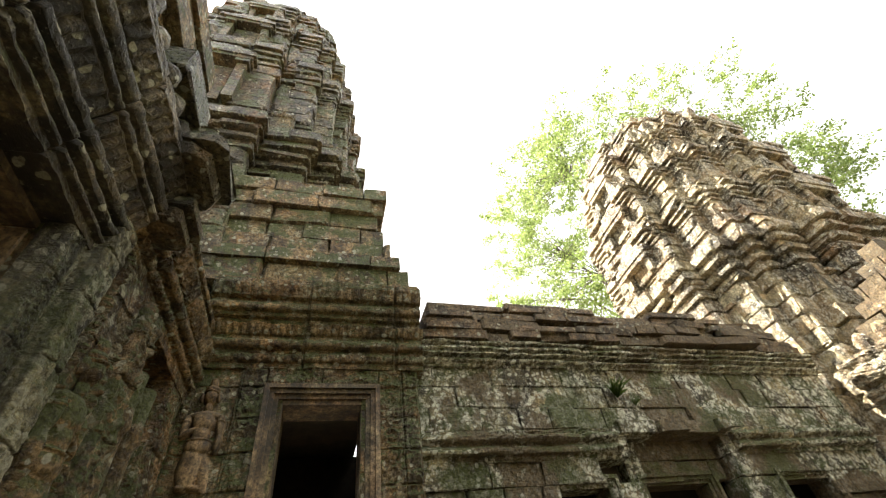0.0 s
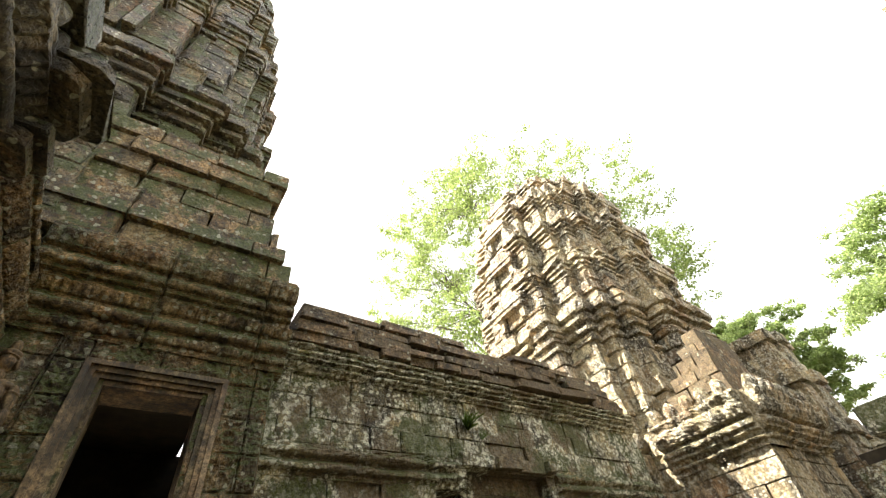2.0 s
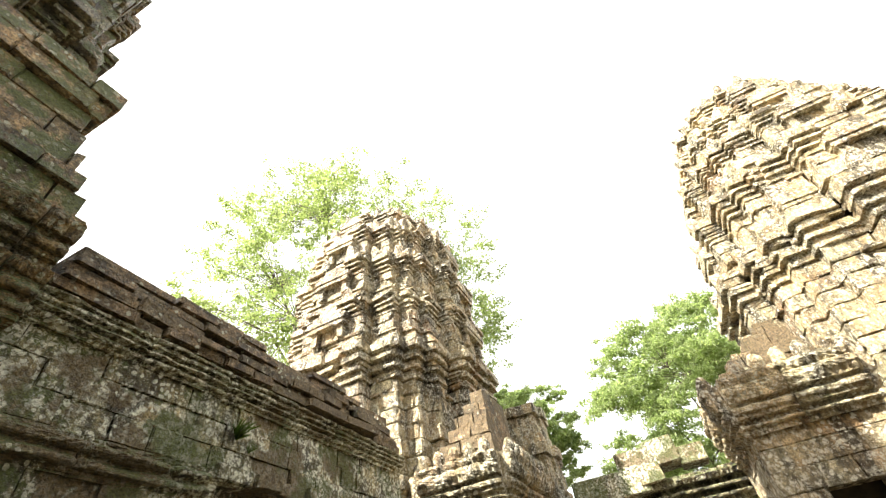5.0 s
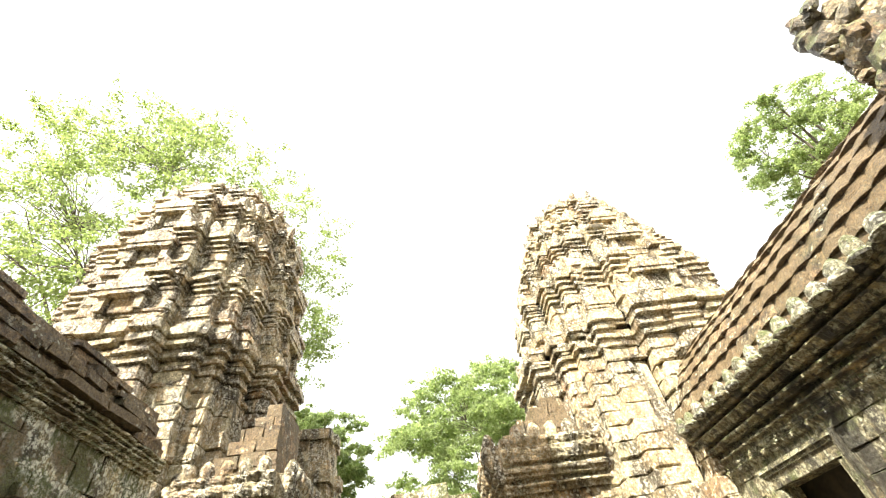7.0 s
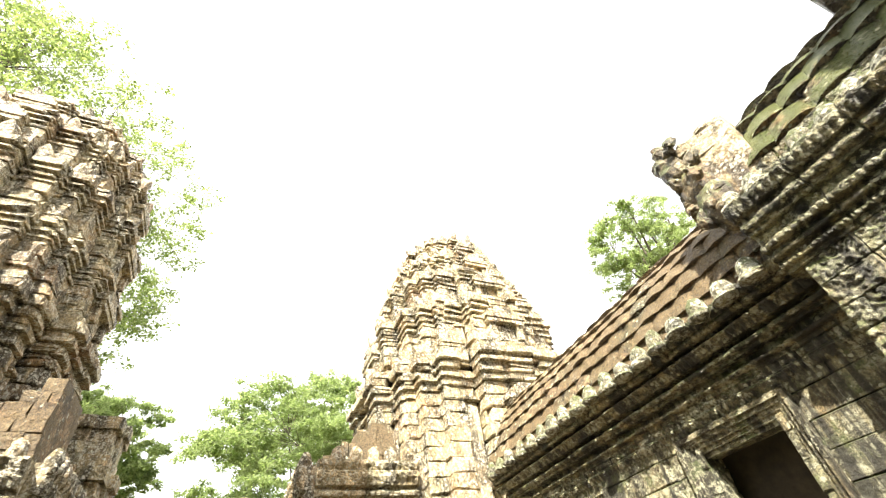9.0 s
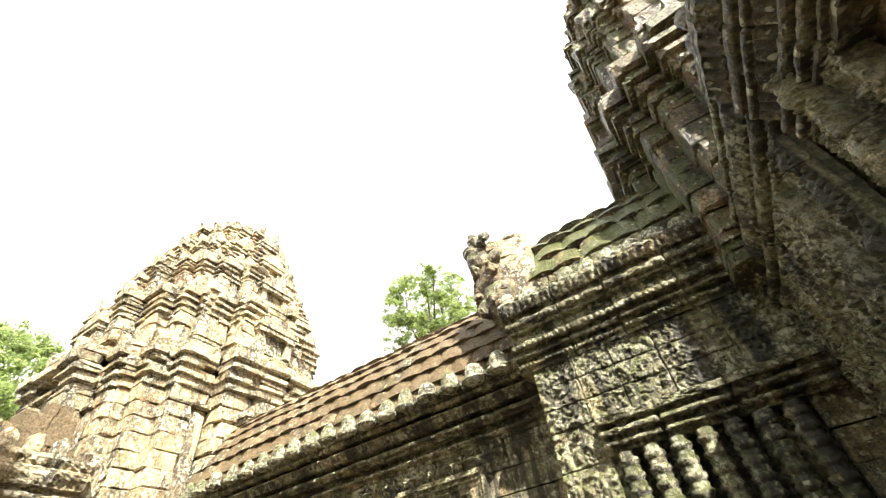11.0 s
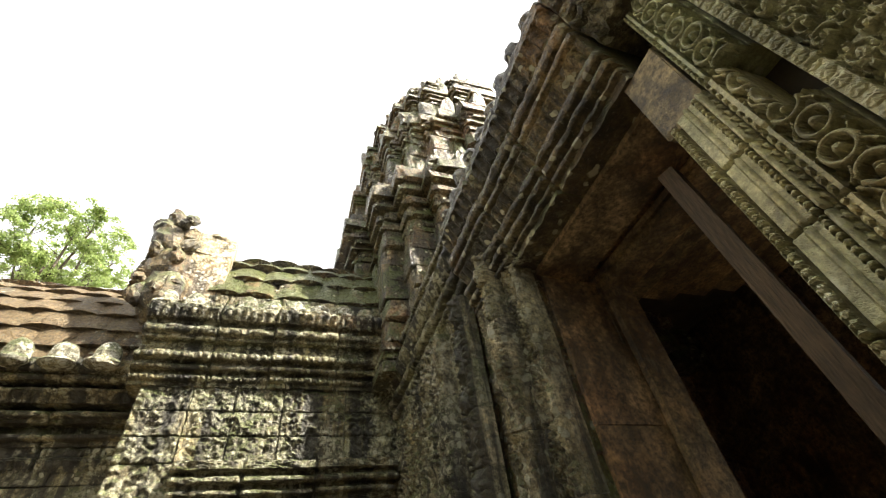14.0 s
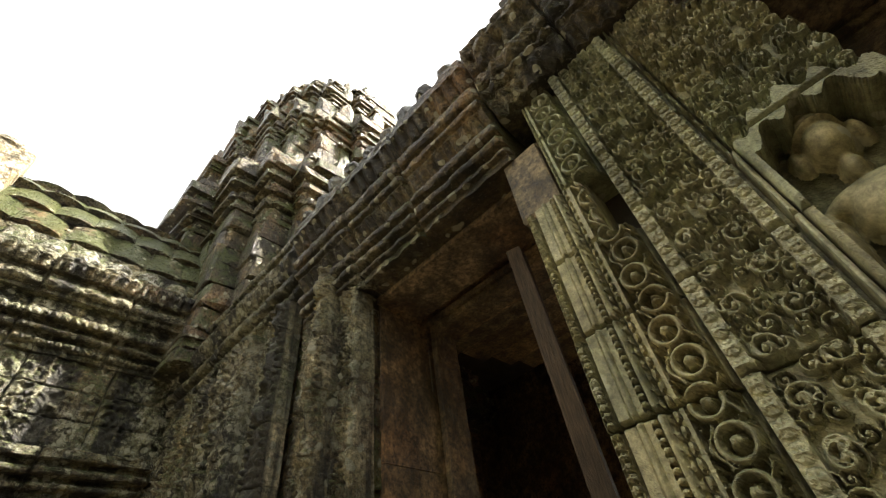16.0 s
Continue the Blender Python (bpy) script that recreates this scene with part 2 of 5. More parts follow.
def barrel(jit):
    """A roof stone: a rounded back along its slope and a thick lower lip."""
    n, v, f = 7, [], []
    for y, k in ((-0.5, 1.0), (-0.42, 1.08), (0.5, 0.8)):
        for i in range(n):
            a = math.pi * (0.08 + 0.84 * i / (n - 1))
            v.append([-0.5 * math.cos(a) * 1.03 + rng.uniform(-jit, jit), y + rng.uniform(-jit, jit) * 0.5, (0.42 * math.sin(a) - 0.1) * k + rng.uniform(-jit, jit)])
    for i in range(n):
        x = v[i][0]
        v.append([x, -0.48, -0.14])
    for r in range(2):
        f += [(r * n + i, r * n + i + 1, (r + 1) * n + i + 1, (r + 1) * n + i) for i in range(n - 1)]
    f += [(3 * n + i, 3 * n + i + 1, i + 1, i) for i in range(n - 1)]
    while len(v) < 28:
        v.append([0, 0, 0])
    return np.array(v), [list(q) for q in f]


ROOF_UNITS = [barrel(0.03) for _ in range(8)]


class Masonry:
    """Gathers blocks; the ones in the chosen stretch become stones of their own, the others one joined mesh."""

    def __init__(self, parent, material, piece="stone", rest="stonework", limit=290, units=None):
        self.units = units or UNITS
        self.parent, self.material, self.piece, self.rest, self.limit = parent, material, piece, rest, limit
        self.rows = []

    def add(self, m, size, near=False):
        self.rows.append((m @ Matrix.Diagonal((*size, 1)), near, rng.randrange(len(self.units))))

    def box(self, centre, size, turn=0.0, tilt=0.0, near=False):
        m = Matrix.Translation(centre) @ Euler((tilt, rng.uniform(-tilt, tilt) if tilt else 0, turn)).to_matrix().to_4x4()
        self.add(m, size, near)

    def done(self):
        count, verts, faces, n = 0, [], [], 0
        shared = {}
        for m, near, k in self.rows:
            if near and count < self.limit:
                count += 1
                if k not in shared:
                    me = bpy.data.meshes.new(self.piece)
                    me.from_pydata([tuple(v) for v in self.units[k][0]], [], self.units[k][1])
                    me.materials.append(self.material)
                    shared[k] = me
                ob = new(self.piece, shared[k])
                ob.parent = self.parent
                ob.matrix_parent_inverse = self.parent.matrix_basis.inverted()
                ob.matrix_basis = m
            else:
                a = np.array(m)
                verts.append(self.units[k][0] @ a[:3, :3].T + a[:3, 3])
                faces += [[i + n for i in f] for f in self.units[k][1]]
                n += len(self.units[k][0])
        if verts:
            ob = link_mesh(self.rest, np.concatenate(verts), faces, self.material, self.parent)
            ob.matrix_parent_inverse = self.parent.matrix_basis.inverted()
            tagged(ob, kind="stuff")


def solid(name, lo, hi, material, parent, label=""):
    """A plain backing solid between two corners, slightly uneven."""
    v = [(x, y, z) for x in (lo[0], hi[0]) for y in (lo[1], hi[1]) for z in (lo[2], hi[2])]
    f = [(0, 1, 3, 2), (4, 6, 7, 5), (0, 4, 5, 1), (2, 3, 7, 6), (0, 2, 6, 4), (1, 5, 7, 3)]
    ob = link_mesh(name, v, f, material, parent, label)
    ob.matrix_parent_inverse = parent.matrix_basis.inverted()
    return ob


def frame_of(origin, along, out):
    """Local u along the wall, v out of it, w up."""
    along, out = Vector(along), Vector(out)
    return Matrix.Translation(origin) @ Matrix((along, out, (0, 0, 1))).transposed().to_4x4()


def coursed(mas, m, u0, u1, courses, openings=(), near=None, length=(0.45, 0.95), depth=0.35, loose=0.012, gap=0.006, ragged=0.0):
    """Courses of blocks on a wall: (z0, z1, proud). openings: (u0, u1, z0, z1). near: (u0, u1) of the stones of their own."""
    for z0, z1, proud in courses:
        u = u0 - rng.uniform(0, 0.3)
        while u < u1:
            ln = rng.uniform(*length)
            a, b = max(u, u0), min(u + ln, u1)
            u += ln
            spans = [(a, b)]
            for o0, o1, p0, p1 in openings:
                if z1 <= p0 + 0.02 or z0 >= p1 - 0.02:
                    continue
                cut = []
                for s, e in spans:
                    if e <= o0 or s >= o1:
                        cut.append((s, e))
                    else:
                        if s < o0:
                            cut.append((s, o0))
                        if e > o1:
                            cut.append((o1, e))
                spans = cut
            for s, e in spans:
                if e - s < 0.04 or rng.random() < ragged:
                    continue
                out = proud + rng.uniform(-loose, loose)
                c = m @ Matrix.Translation(((s + e) / 2, out - depth / 2, (z0 + z1) / 2)) @ Euler((rng.uniform(-1, 1) * loose * 0.8, rng.uniform(-1, 1) * loose * 0.5, rng.uniform(-1, 1) * loose * 0.8)).to_matrix().to_4x4()
                mas.add(c, (e - s - gap, depth, z1 - z0 - gap), near is not None and near[0] < (s + e) / 2 < near[1])


def lathe(profile, sides=12):
    """A turned solid from (radius, height) pairs."""
    v, f = [], []
    for r, z in profile:
        v += [(r * math.cos(2 * math.pi * i / sides), r * math.sin(2 * math.pi * i / sides), z) for i in range(sides)]
    for k in range(len(profile) - 1):
        for i in range(sides):
            j = (i + 1) % sides
            f.append((k * sides + i, k * sides + j, (k + 1) * sides + j, (k + 1) * sides + i))
    f.append(tuple(range(sides))[::-1])
    f.append(tuple((len(profile) - 1) * sides + i for i in range(sides)))
    return v, f


def blob(centre, radii, turn=(0, 0, 0), rings=10, sides=14, rough=0.0):
    """An ellipsoid, to be joined into carved shapes."""
    e = Euler(turn).to_matrix()
    v, f = [], []
    for i in range(rings + 1):
        th = math.pi * i / rings
        for j in range(sides):
            ph = 2 * math.pi * j / sides
            k = 1 + rng.uniform(-rough, rough)
            v.append(tuple(Vector(centre) + e @ Vector((radii[0] * k * math.sin(th) * math.cos(ph), radii[1] * k * math.sin(th) * math.sin(ph), radii[2] * k * math.cos(th)))))
    for i in range(rings):
        for j in range(sides):
            a, b = i * sides + j, i * sides + (j + 1) % sides
            f.append((a, a + sides, b + sides, b))
    return v, f


def joined(shapes):
    v, f = [], []
    for sv, sf in shapes:
        n = len(v)
        v += list(sv)
        f += [tuple(i + n for i in q) for q in sf]
    return v, f


# ---- carved relief: a surface raised by a drawing in u and w ----
def bump_fn(x):
    return np.clip(1 - x * x, 0, 1)


def scroll(u, w, cu, cw, r, hand=1, turns=2.0):
    """A spiral tendril with a boss in the middle."""
    du, dw = u - cu, w - cw
    rr = np.hypot(du, dw) / r
    th = np.arctan2(dw, du) * hand / (2 * np.pi)
    ridge = 0.5 + 0.5 * np.cos(2 * np.pi * (rr * turns - th))
    h = np.where(rr < 1, ridge ** 1.2 * (0.65 + 0.35 * bump_fn(rr)), -0.15)
    return np.maximum(h, np.sqrt(bump_fn(np.clip(rr / 0.27, 0, 1))))


def rosettes(u, w, cu, step, r):
    """A band of four-petalled flowers between two fillets."""
    dw = (w / step - np.floor(w / step) - 0.5) * step
    du = u - cu
    rr, th = np.hypot(du, dw) / r, np.arctan2(dw, du)
    h = np.where(rr < 1, 0.35 + 0.5 * np.abs(np.cos(2 * th)) * bump_fn(rr * 0.9), 0)
    return np.maximum(h, np.sqrt(bump_fn(np.clip(rr / 0.35, 0, 1))))


def medallions(u, w, cu, step, r):
    """A vine of ringed flower medallions that lean to either side by turns, small leaves between."""
    n = np.floor(w / step)
    lean = np.where(n % 2 == 0, 1, -1)
    du, dw = u - cu - lean * r * 0.16, w - (n + 0.5) * step
    rr, th = np.hypot(du, dw) / r, np.arctan2(dw, du)
    ring = 0.95 * np.clip(1 - ((rr - 0.8) / 0.2) ** 2, 0, 1) ** 0.5
    lip = 0.6 * np.clip(1 - ((rr - 0.6) / 0.07) ** 2, 0, 1) ** 0.5
    flower = np.where(rr < 0.5, (0.6 + 0.3 * np.cos(5 * th + n)) * np.sqrt(bump_fn(np.clip(rr / 0.5, 0, 1))), 0)
    boss = 1.1 * np.sqrt(bump_fn(np.clip(rr / 0.36, 0, 1)))
    sway = cu - lean * r * 0.75 + r * 0.25 * np.cos(2 * np.pi * dw / step)
    stem = 0.8 * np.clip(1 - ((u - sway) / (r * 0.16)) ** 2, 0, 1) ** 0.5 * (rr > 0.9)
    leaf = 0.95 * foliage(u, w, r * 0.62, 17) * (rr > 0.94)
    return 1.5 * np.maximum.reduce([ring, lip, flower, boss, stem, leaf]) - 0.5


def beads(u, w, cu, step, r):
    dw = (w / step - np.floor(w / step) - 0.5) * step
    return np.sqrt(bump_fn(np.clip(np.hypot(u - cu, dw) / r, 0, 1)))


def foliage(u, w, cell, seed):
    """Crowded small leaves and tendrils."""
    r = np.random.default_rng(seed)
    h = np.zeros_like(u)
    nu, nw = int((u.max() - u.min()) / cell) + 2, int((w.max() - w.min()) / cell) + 2
    for i in range(nu):
        for j in range(nw):
            cu, cw = u.min() + (i + r.uniform(0.2, 0.8)) * cell, w.min() + (j + r.uniform(0.2, 0.8)) * cell
            rad, hand, off = cell * r.uniform(0.42, 0.66), r.choice([-1, 1]), r.uniform(0.7, 1.0)
            k = (np.abs(u - cu) < rad) & (np.abs(w - cw) < rad)
            if k.any():
                h[k] = np.maximum(h[k], off * scroll(u[k], w[k], cu, cw, rad, hand, r.choice([1.2, 1.6, 2.0])))
    return h


def relief(name, m, u0, u1, w0, w1, res, height, draw, material, parent, label="", back=0.12, worn=0.0, soft=True):
    """A carved block: the drawing raises its face; sides close it to the back."""
    nu, nw = max(3, int((u1 - u0) / res)), max(3, int((w1 - w0) / res))
    uu, ww = np.meshgrid(np.linspace(u0, u1, nu), np.linspace(w0, w1, nw))
    edge = np.minimum(np.minimum(uu - u0, u1 - uu), np.minimum(ww - w0, w1 - ww))
    d = draw(uu, ww)
    if soft:
        q = np.pad(d, 1, mode="edge")
        d = 0.36 * d + 0.11 * (q[:-2, 1:-1] + q[2:, 1:-1] + q[1:-1, :-2] + q[1:-1, 2:]) + 0.05 * (q[:-2, :-2] + q[2:, 2:] + q[:-2, 2:] + q[2:, :-2])
    d = height * d
    if worn:
        rag = [noise.noise((x * 9, z * 9, u0 * 7)) + 0.6 * noise.noise((x * 23, z * 23, u1)) for x, z in zip(uu.ravel(), ww.ravel())]
        rag = np.array(rag).reshape(uu.shape)
        d = d * np.clip(0.75 + 0.9 * rag, 0.1, 1.2) + worn * rag
    d = d + gen.normal(0, 0.0006, d.shape) - 0.02 * np.clip(1 - edge / 0.012, 0, 1) ** 2
    p = np.stack([uu, d, ww], -1).reshape(-1, 3)
    a = np.array(m)
    verts = [tuple(q) for q in p @ a[:3, :3].T + a[:3, 3]]
    faces = [(j * nu + i, j * nu + i + 1, (j + 1) * nu + i + 1, (j + 1) * nu + i) for j in range(nw - 1) for i in range(nu - 1)]
    rim = [i for i in range(nu)] + [j * nu + nu - 1 for j in range(1, nw)] + [(nw - 1) * nu + i for i in range(nu - 2, -1, -1)] + [j * nu for j in range(nw - 2, 0, -1)]
    n = len(verts)
    for i in rim:
        q = p[i].copy()
        q[1] = -back
        verts.append(tuple(a[:3, :3] @ q + a[:3, 3]))
    k = len(rim)
    faces += [(rim[(i + 1) % k], rim[i], n + i, n + (i + 1) % k) for i in range(k)]
    ob = link_mesh(name, verts, faces, material, parent, label)
    ob.matrix_parent_inverse = parent.matrix_basis.inverted()
    return ob


def moulding(name, m, u0, u1, z0, profile, material, parent, piece=0.8, du=0.03, dw=0.012, wear=0.012, label="", ledge=0.5, seed=1):
    """A run of moulded stones: (height, proud, kind) bottom to top; kind f flat, r round, b beaded, p petals."""
    total = sum(h for h, _, _ in profile)
    r = np.random.default_rng(seed)
    u = u0
    while u < u1 - 0.05:
        ln = min(piece * r.uniform(0.75, 1.3), u1 - u)
        if u1 - u - ln < 0.2:
            ln = u1 - u
        nu, nw = max(3, int(ln / du)), max(6, int(total / dw))
        uu, ww = np.meshgrid(np.linspace(u + 0.003, u + ln - 0.003, nu), np.linspace(0, total, nw))
        d = np.zeros_like(uu)
        base = 0.0
        for h, proud, kind in profile:
            k = (ww >= base - 1e-6) & (ww < base + h + 1e-6)
            s = np.clip((ww[k] - base) / h, 0, 1)
            arc = np.sqrt(np.clip(1 - (2 * s - 1) ** 2, 0, 1))
            if kind == "f":
                v = proud + 0 * s
            elif kind == "r":
                v = proud - 0.3 * h + 0.45 * h * arc
            elif kind == "b":
                v = proud - 0.02 + 0.035 * arc * np.abs(np.cos(np.pi * uu[k] / (h * 1.1))) ** 0.6
            else:
                v = proud - 0.05 + 0.07 * s + 0.03 * np.abs(np.cos(np.pi * uu[k] / (h * 0.8)))
            d[k] = v
            base += h
        coarse = r.normal(0, 1, (nw // 5 + 3, nu // 4 + 3))
        yi, xi = np.linspace(0, coarse.shape[0] - 1.001, nw), np.linspace(0, coarse.shape[1] - 1.001, nu)
        y0, x0 = yi.astype(int), xi.astype(int)
        fy, fx = (yi - y0)[:, None], (xi - x0)[None]
        c = (coarse[y0][:, x0] * (1 - fy) * (1 - fx) + coarse[y0 + 1][:, x0] * fy * (1 - fx) + coarse[y0][:, x0 + 1] * (1 - fy) * fx + coarse[y0 + 1][:, x0 + 1] * fy * fx)
        d = d + wear * np.minimum(c, 0.8) + r.normal(0, wear * 0.25, d.shape) + r.uniform(-0.012, 0.012)
        d[:, 0] -= 0.03
        d[:, -1] -= 0.03
        p = np.stack([uu, d, z0 + ww + r.uniform(-0.004, 0.004)], -1).reshape(-1, 3)
        top = p.reshape(nw, nu, 3)[-1].copy()
        top[:, 1] = -ledge
        bot = p.reshape(nw, nu, 3)[0].copy()
        bot[:, 1] = -ledge
        p = np.concatenate([p, top, bot])
        a = np.array(m)
        verts = p @ a[:3, :3].T + a[:3, 3]
        faces = [(j * nu + i, j * nu + i + 1, (j + 1) * nu + i + 1, (j + 1) * nu + i) for j in range(nw) for i in range(nu - 1)]
        n = (nw + 1) * nu
        faces += [(i + 1, i, n + i, n + i + 1) for i in range(nu - 1)]
        ring = [j * nu for j in range(nw + 1)] + [n]
        faces.append(tuple(ring))
        faces.append(tuple([j * nu + nu - 1 for j in range(nw + 1)] + [n + nu - 1])[::-1])
        ob = link_mesh(name, verts, faces, material, parent, label)
        ob.matrix_parent_inverse = parent.matrix_basis.inverted()
        u += ln


def child(name, shape, material, parent, label="", smooth=False):
    """Links a shape given in world places under a thing."""
    ob = link_mesh(name, shape[0], shape[1], material, parent, label, smooth)
    ob.matrix_parent_inverse = parent.matrix_basis.inverted()
    return ob


def unit_part(name, m, size, material, parent, label=""):
    """One worn block as a part."""
    k = rng.randrange(len(UNITS))
    v = UNITS[k][0] * np.array(size)
    a = np.array(m)
    return child(name, (v @ a[:3, :3].T + a[:3, 3], UNITS[k][1]), material, parent, label)


def Z(h):
    """Heights are reckoned from the lens."""
    return h + EYE


# ---- ground ----
def ground():
    v, f, n = [], [], 60
    ring = [0, 4, 8, 14, 22, 40, 80, 200, 600, 2500]
    for i, r in enumerate(ring):
        for j in range(n):
            an = 2 * math.pi * j / n
            x, y = r * math.cos(an), r * math.sin(an)
            v.append((x, y, 0.05 * noise.noise((x * 0.7, y * 0.7, 0)) if r < 100 else -0.02))
    for i in range(len(ring) - 1):
        for j in range(n):
            k = (j + 1) % n
            f.append((i * n + j, (i + 1) * n + j, (i + 1) * n + k, i * n + k))
    ob = link_mesh("ground", v, f, MAT_EARTH)
    tagged(ob, "trodden brown earth of the temple court", "ground", kind="structure")


ground()


# ---- towers ----
def redented(a, mid):
    """A square plan with stepped corners and a projecting middle, anticlockwise."""
    q = [(1.0 + mid, 0.4), (0.96, 0.4), (0.96, 0.7), (0.84, 0.7), (0.84, 0.84), (0.7, 0.84), (0.7, 0.96), (0.4, 0.96), (0.4, 1.0 + mid)]
    pts = []
    for k in range(4):
        c, s = (1, 0, -1, 0)[k], (0, 1, 0, -1)[k]
        pts += [((x * c - y * s) * a, (x * s + y * c) * a) for x, y in q]
    return pts


def petal(jit):
    """A standing leaf-shaped antefix: broad foot, swelling flanks, pointed and leaning tip."""
    out = [(-0.42, -0.5), (0.42, -0.5), (0.5, -0.15), (0.4, 0.15), (0.18, 0.38), (0.0, 0.5), (-0.18, 0.38), (-0.4, 0.15), (-0.5, -0.15)]
    n = len(out)
    v = [[-0.5, y, z] for y, z in out]
    v += [[(0.32 + 0.18 * (z > 0)) + rng.uniform(-jit, jit), y * 0.9 + rng.uniform(-jit, jit), z * 0.94] for y, z in out]
    v += [[0.5 + 0.12 * (z > 0.2), y * 0.45, z * 0.6 - 0.03] for y, z in out]
    f = [[k * n + i, k * n + (i + 1) % n, (k + 1) * n + (i + 1) % n, (k + 1) * n + i] for k in range(2) for i in range(n)]
    return np.array(v), f + [[2 * n + i for i in range(n)], [i for i in range(n)][::-1]]


PETAL_UNITS = [petal(0.04) for _ in range(8)]


def storey(hgt, last):
    """The courses of one storey, bottom to top: (height, proud). Plinth, plain body, thin fillets stepping out, thick slab."""
    thin = max(0.07, min(0.12, hgt * 0.05))
    foot = [(thin * 1.3, 0.1), (thin, 0.04), (thin, 0.09)]
    head = [(thin, 0.05), (thin, 0.0), (thin, 0.1), (thin, 0.04), (thin, 0.16), (thin, 0.1), (thin * 2.0, 0.22), (thin * 1.4, 0.13)]
    if last:
        head = [(thin * 1.5, 0.02), (thin * 1.5, -0.1), (thin * 1.6, -0.22)]
    body = hgt - sum(h for h, _ in foot + head)
    n = max(1, round(body / 0.36))
    return foot + [(body / n, 0.0)] * n + head, sum(h for h, _ in foot), body


def tower(name, label, centre, base, tiers, outline, material, near, seed, ragged=0.03, mid=0.13, block=(0.5, 1.0), wear=1.0, over=0.75):
    """A stepped temple tower of coursed blocks: storeys with plinth, body, pilasters, false doors and fillet cornice, each set back. outline: (height over base, half width)."""
    rng.seed(seed)
    cx, cy = centre
    t = thing(name, label, "temple tower", (cx, cy, 0), group="towers of the temple")
    mas = Masonry(t, material, units=ROCK_UNITS)
    leaves = Masonry(t, material, piece="antefix", rest="antefix_row", units=PETAL_UNITS, limit=90)
    z, core = base, []
    hs, ws = [h for h, _ in outline], [w for _, w in outline]
    total = sum(tiers)
    for k, hgt in enumerate(tiers):
        last = k == len(tiers) - 1
        a0 = float(np.interp(z - base + hgt * 0.5, hs, ws))
        nxt = float(np.interp(z - base + hgt, hs, ws))
        courses, foot, body = storey(hgt, last)
        zz = z
        f0 = (z - base) / total
        for c, (dz, proud) in enumerate(courses):
            proud *= over if k or c < 4 else 1.0
            a = a0 + proud + (nxt - a0) * 0.3 * (zz - z) / hgt
            if last:
                a = float(np.interp(zz - base, hs, ws)) + proud
            core.append((max(0.25, a - proud - 0.42), zz))
            pts = redented(a, mid * (0.6 if last else 1.0))
            thick = dz > 0.2
            for i, p in enumerate(pts):
                q = pts[(i + 1) % len(pts)]
                ln = math.hypot(q[0] - p[0], q[1] - p[1])
                if ln < 0.03:
                    continue
                parts = max(1, round(ln / rng.uniform(*block)))
                an = math.atan2(q[1] - p[1], q[0] - p[0])
                ox, oy = math.sin(an), -math.cos(an)
                for e in range(parts):
                    lost = rng.random() < (ragged * (0.5 + 2.0 * f0) + (0.07 if proud > 0.12 else 0)) * wear
                    u = (e + 0.5) / parts
                    mx, my = p[0] + (q[0] - p[0]) * u, p[1] + (q[1] - p[1]) * u
                    sway = noise.noise(((cx + mx) * 0.7, (cy + my) * 0.7, zz * 0.5))
                    # cornices are broken away in large patches
                    gone = max(0.0, min(1.1, 0.3 + 1.9 * noise.noise(((cx + mx) * 0.55 + seed, (cy + my) * 0.55, zz * 0.4)))) if f0 > 0.2 or c < 4 else 0.0
                    out = wear * (0.1 * sway + 0.05 * noise.noise(((cx + mx) * 2.3, (cy + my) * 2.3, zz * 2))) + rng.gauss(0, 0.022) - proud * gone * wear - (rng.uniform(0.1, 0.3) if lost else 0)
                    depth = 0.6
                    ctr = (cx + mx + ox * (out - depth / 2), cy + my + oy * (out - depth / 2), zz + dz / 2 + wear * 0.04 * sway)
                    tilt = 0.04 if lost else 0.014
                    mas.add(Matrix.Translation(ctr) @ Euler((rng.gauss(0, tilt), rng.gauss(0, tilt), an + rng.gauss(0, tilt))).to_matrix().to_4x4(),
                            (ln / parts + (0.0 if ln > 0.5 else 0.1), depth, dz * (0.985 if thick else 0.93)), near(*ctr))
            zz += dz
        for d in range(4):
            r = Matrix.Translation((cx, cy, z + foot)) @ Matrix.Rotation(d * math.pi / 2, 4, "Z")
            face, w = a0 * (1.0 + mid), a0 * 0.2

            def slab(x, y, h, size, chance=0.94):
                if rng.random() < chance:
                    mas.add(r @ Matrix.Translation((x, y, h)) @ Euler([rng.gauss(0, 0.012) for _ in range(3)]).to_matrix().to_4x4(), size, False)
            # false door: panel, jambs with capitals, stepped lintel and a gable of shrinking stones
            if not last:
                door = unit_part("false_door", r @ Matrix.Translation((face + 0.02, 0, body * 0.36)), (0.14, w * 1.1, body * 0.7), material, t)
                for side in (-1, 1):
                    unit_part("jamb", r @ Matrix.Translation((face + 0.08, side * w * 0.85, body * 0.36)), (0.26, 0.34 * w, body * 0.72), material, door)
                    unit_part("capital", r @ Matrix.Translation((face + 0.1, side * w * 0.85, body * 0.75)), (0.36, 0.5 * w, 0.1), material, door)
                unit_part("lintel", r @ Matrix.Translation((face + 0.1, 0, body * 0.84)), (0.34, w * 2.3, 0.13), material, door)
                for q, (gw, gh) in enumerate(((2.5, 0.16), (1.9, 0.16), (1.2, 0.16))):
                    unit_part("gable_stone", r @ Matrix.Translation((face + 0.13 - 0.03 * q, 0, body * 0.84 + 0.14 + 0.15 * q)), (0.34, w * gw, gh), material, door)
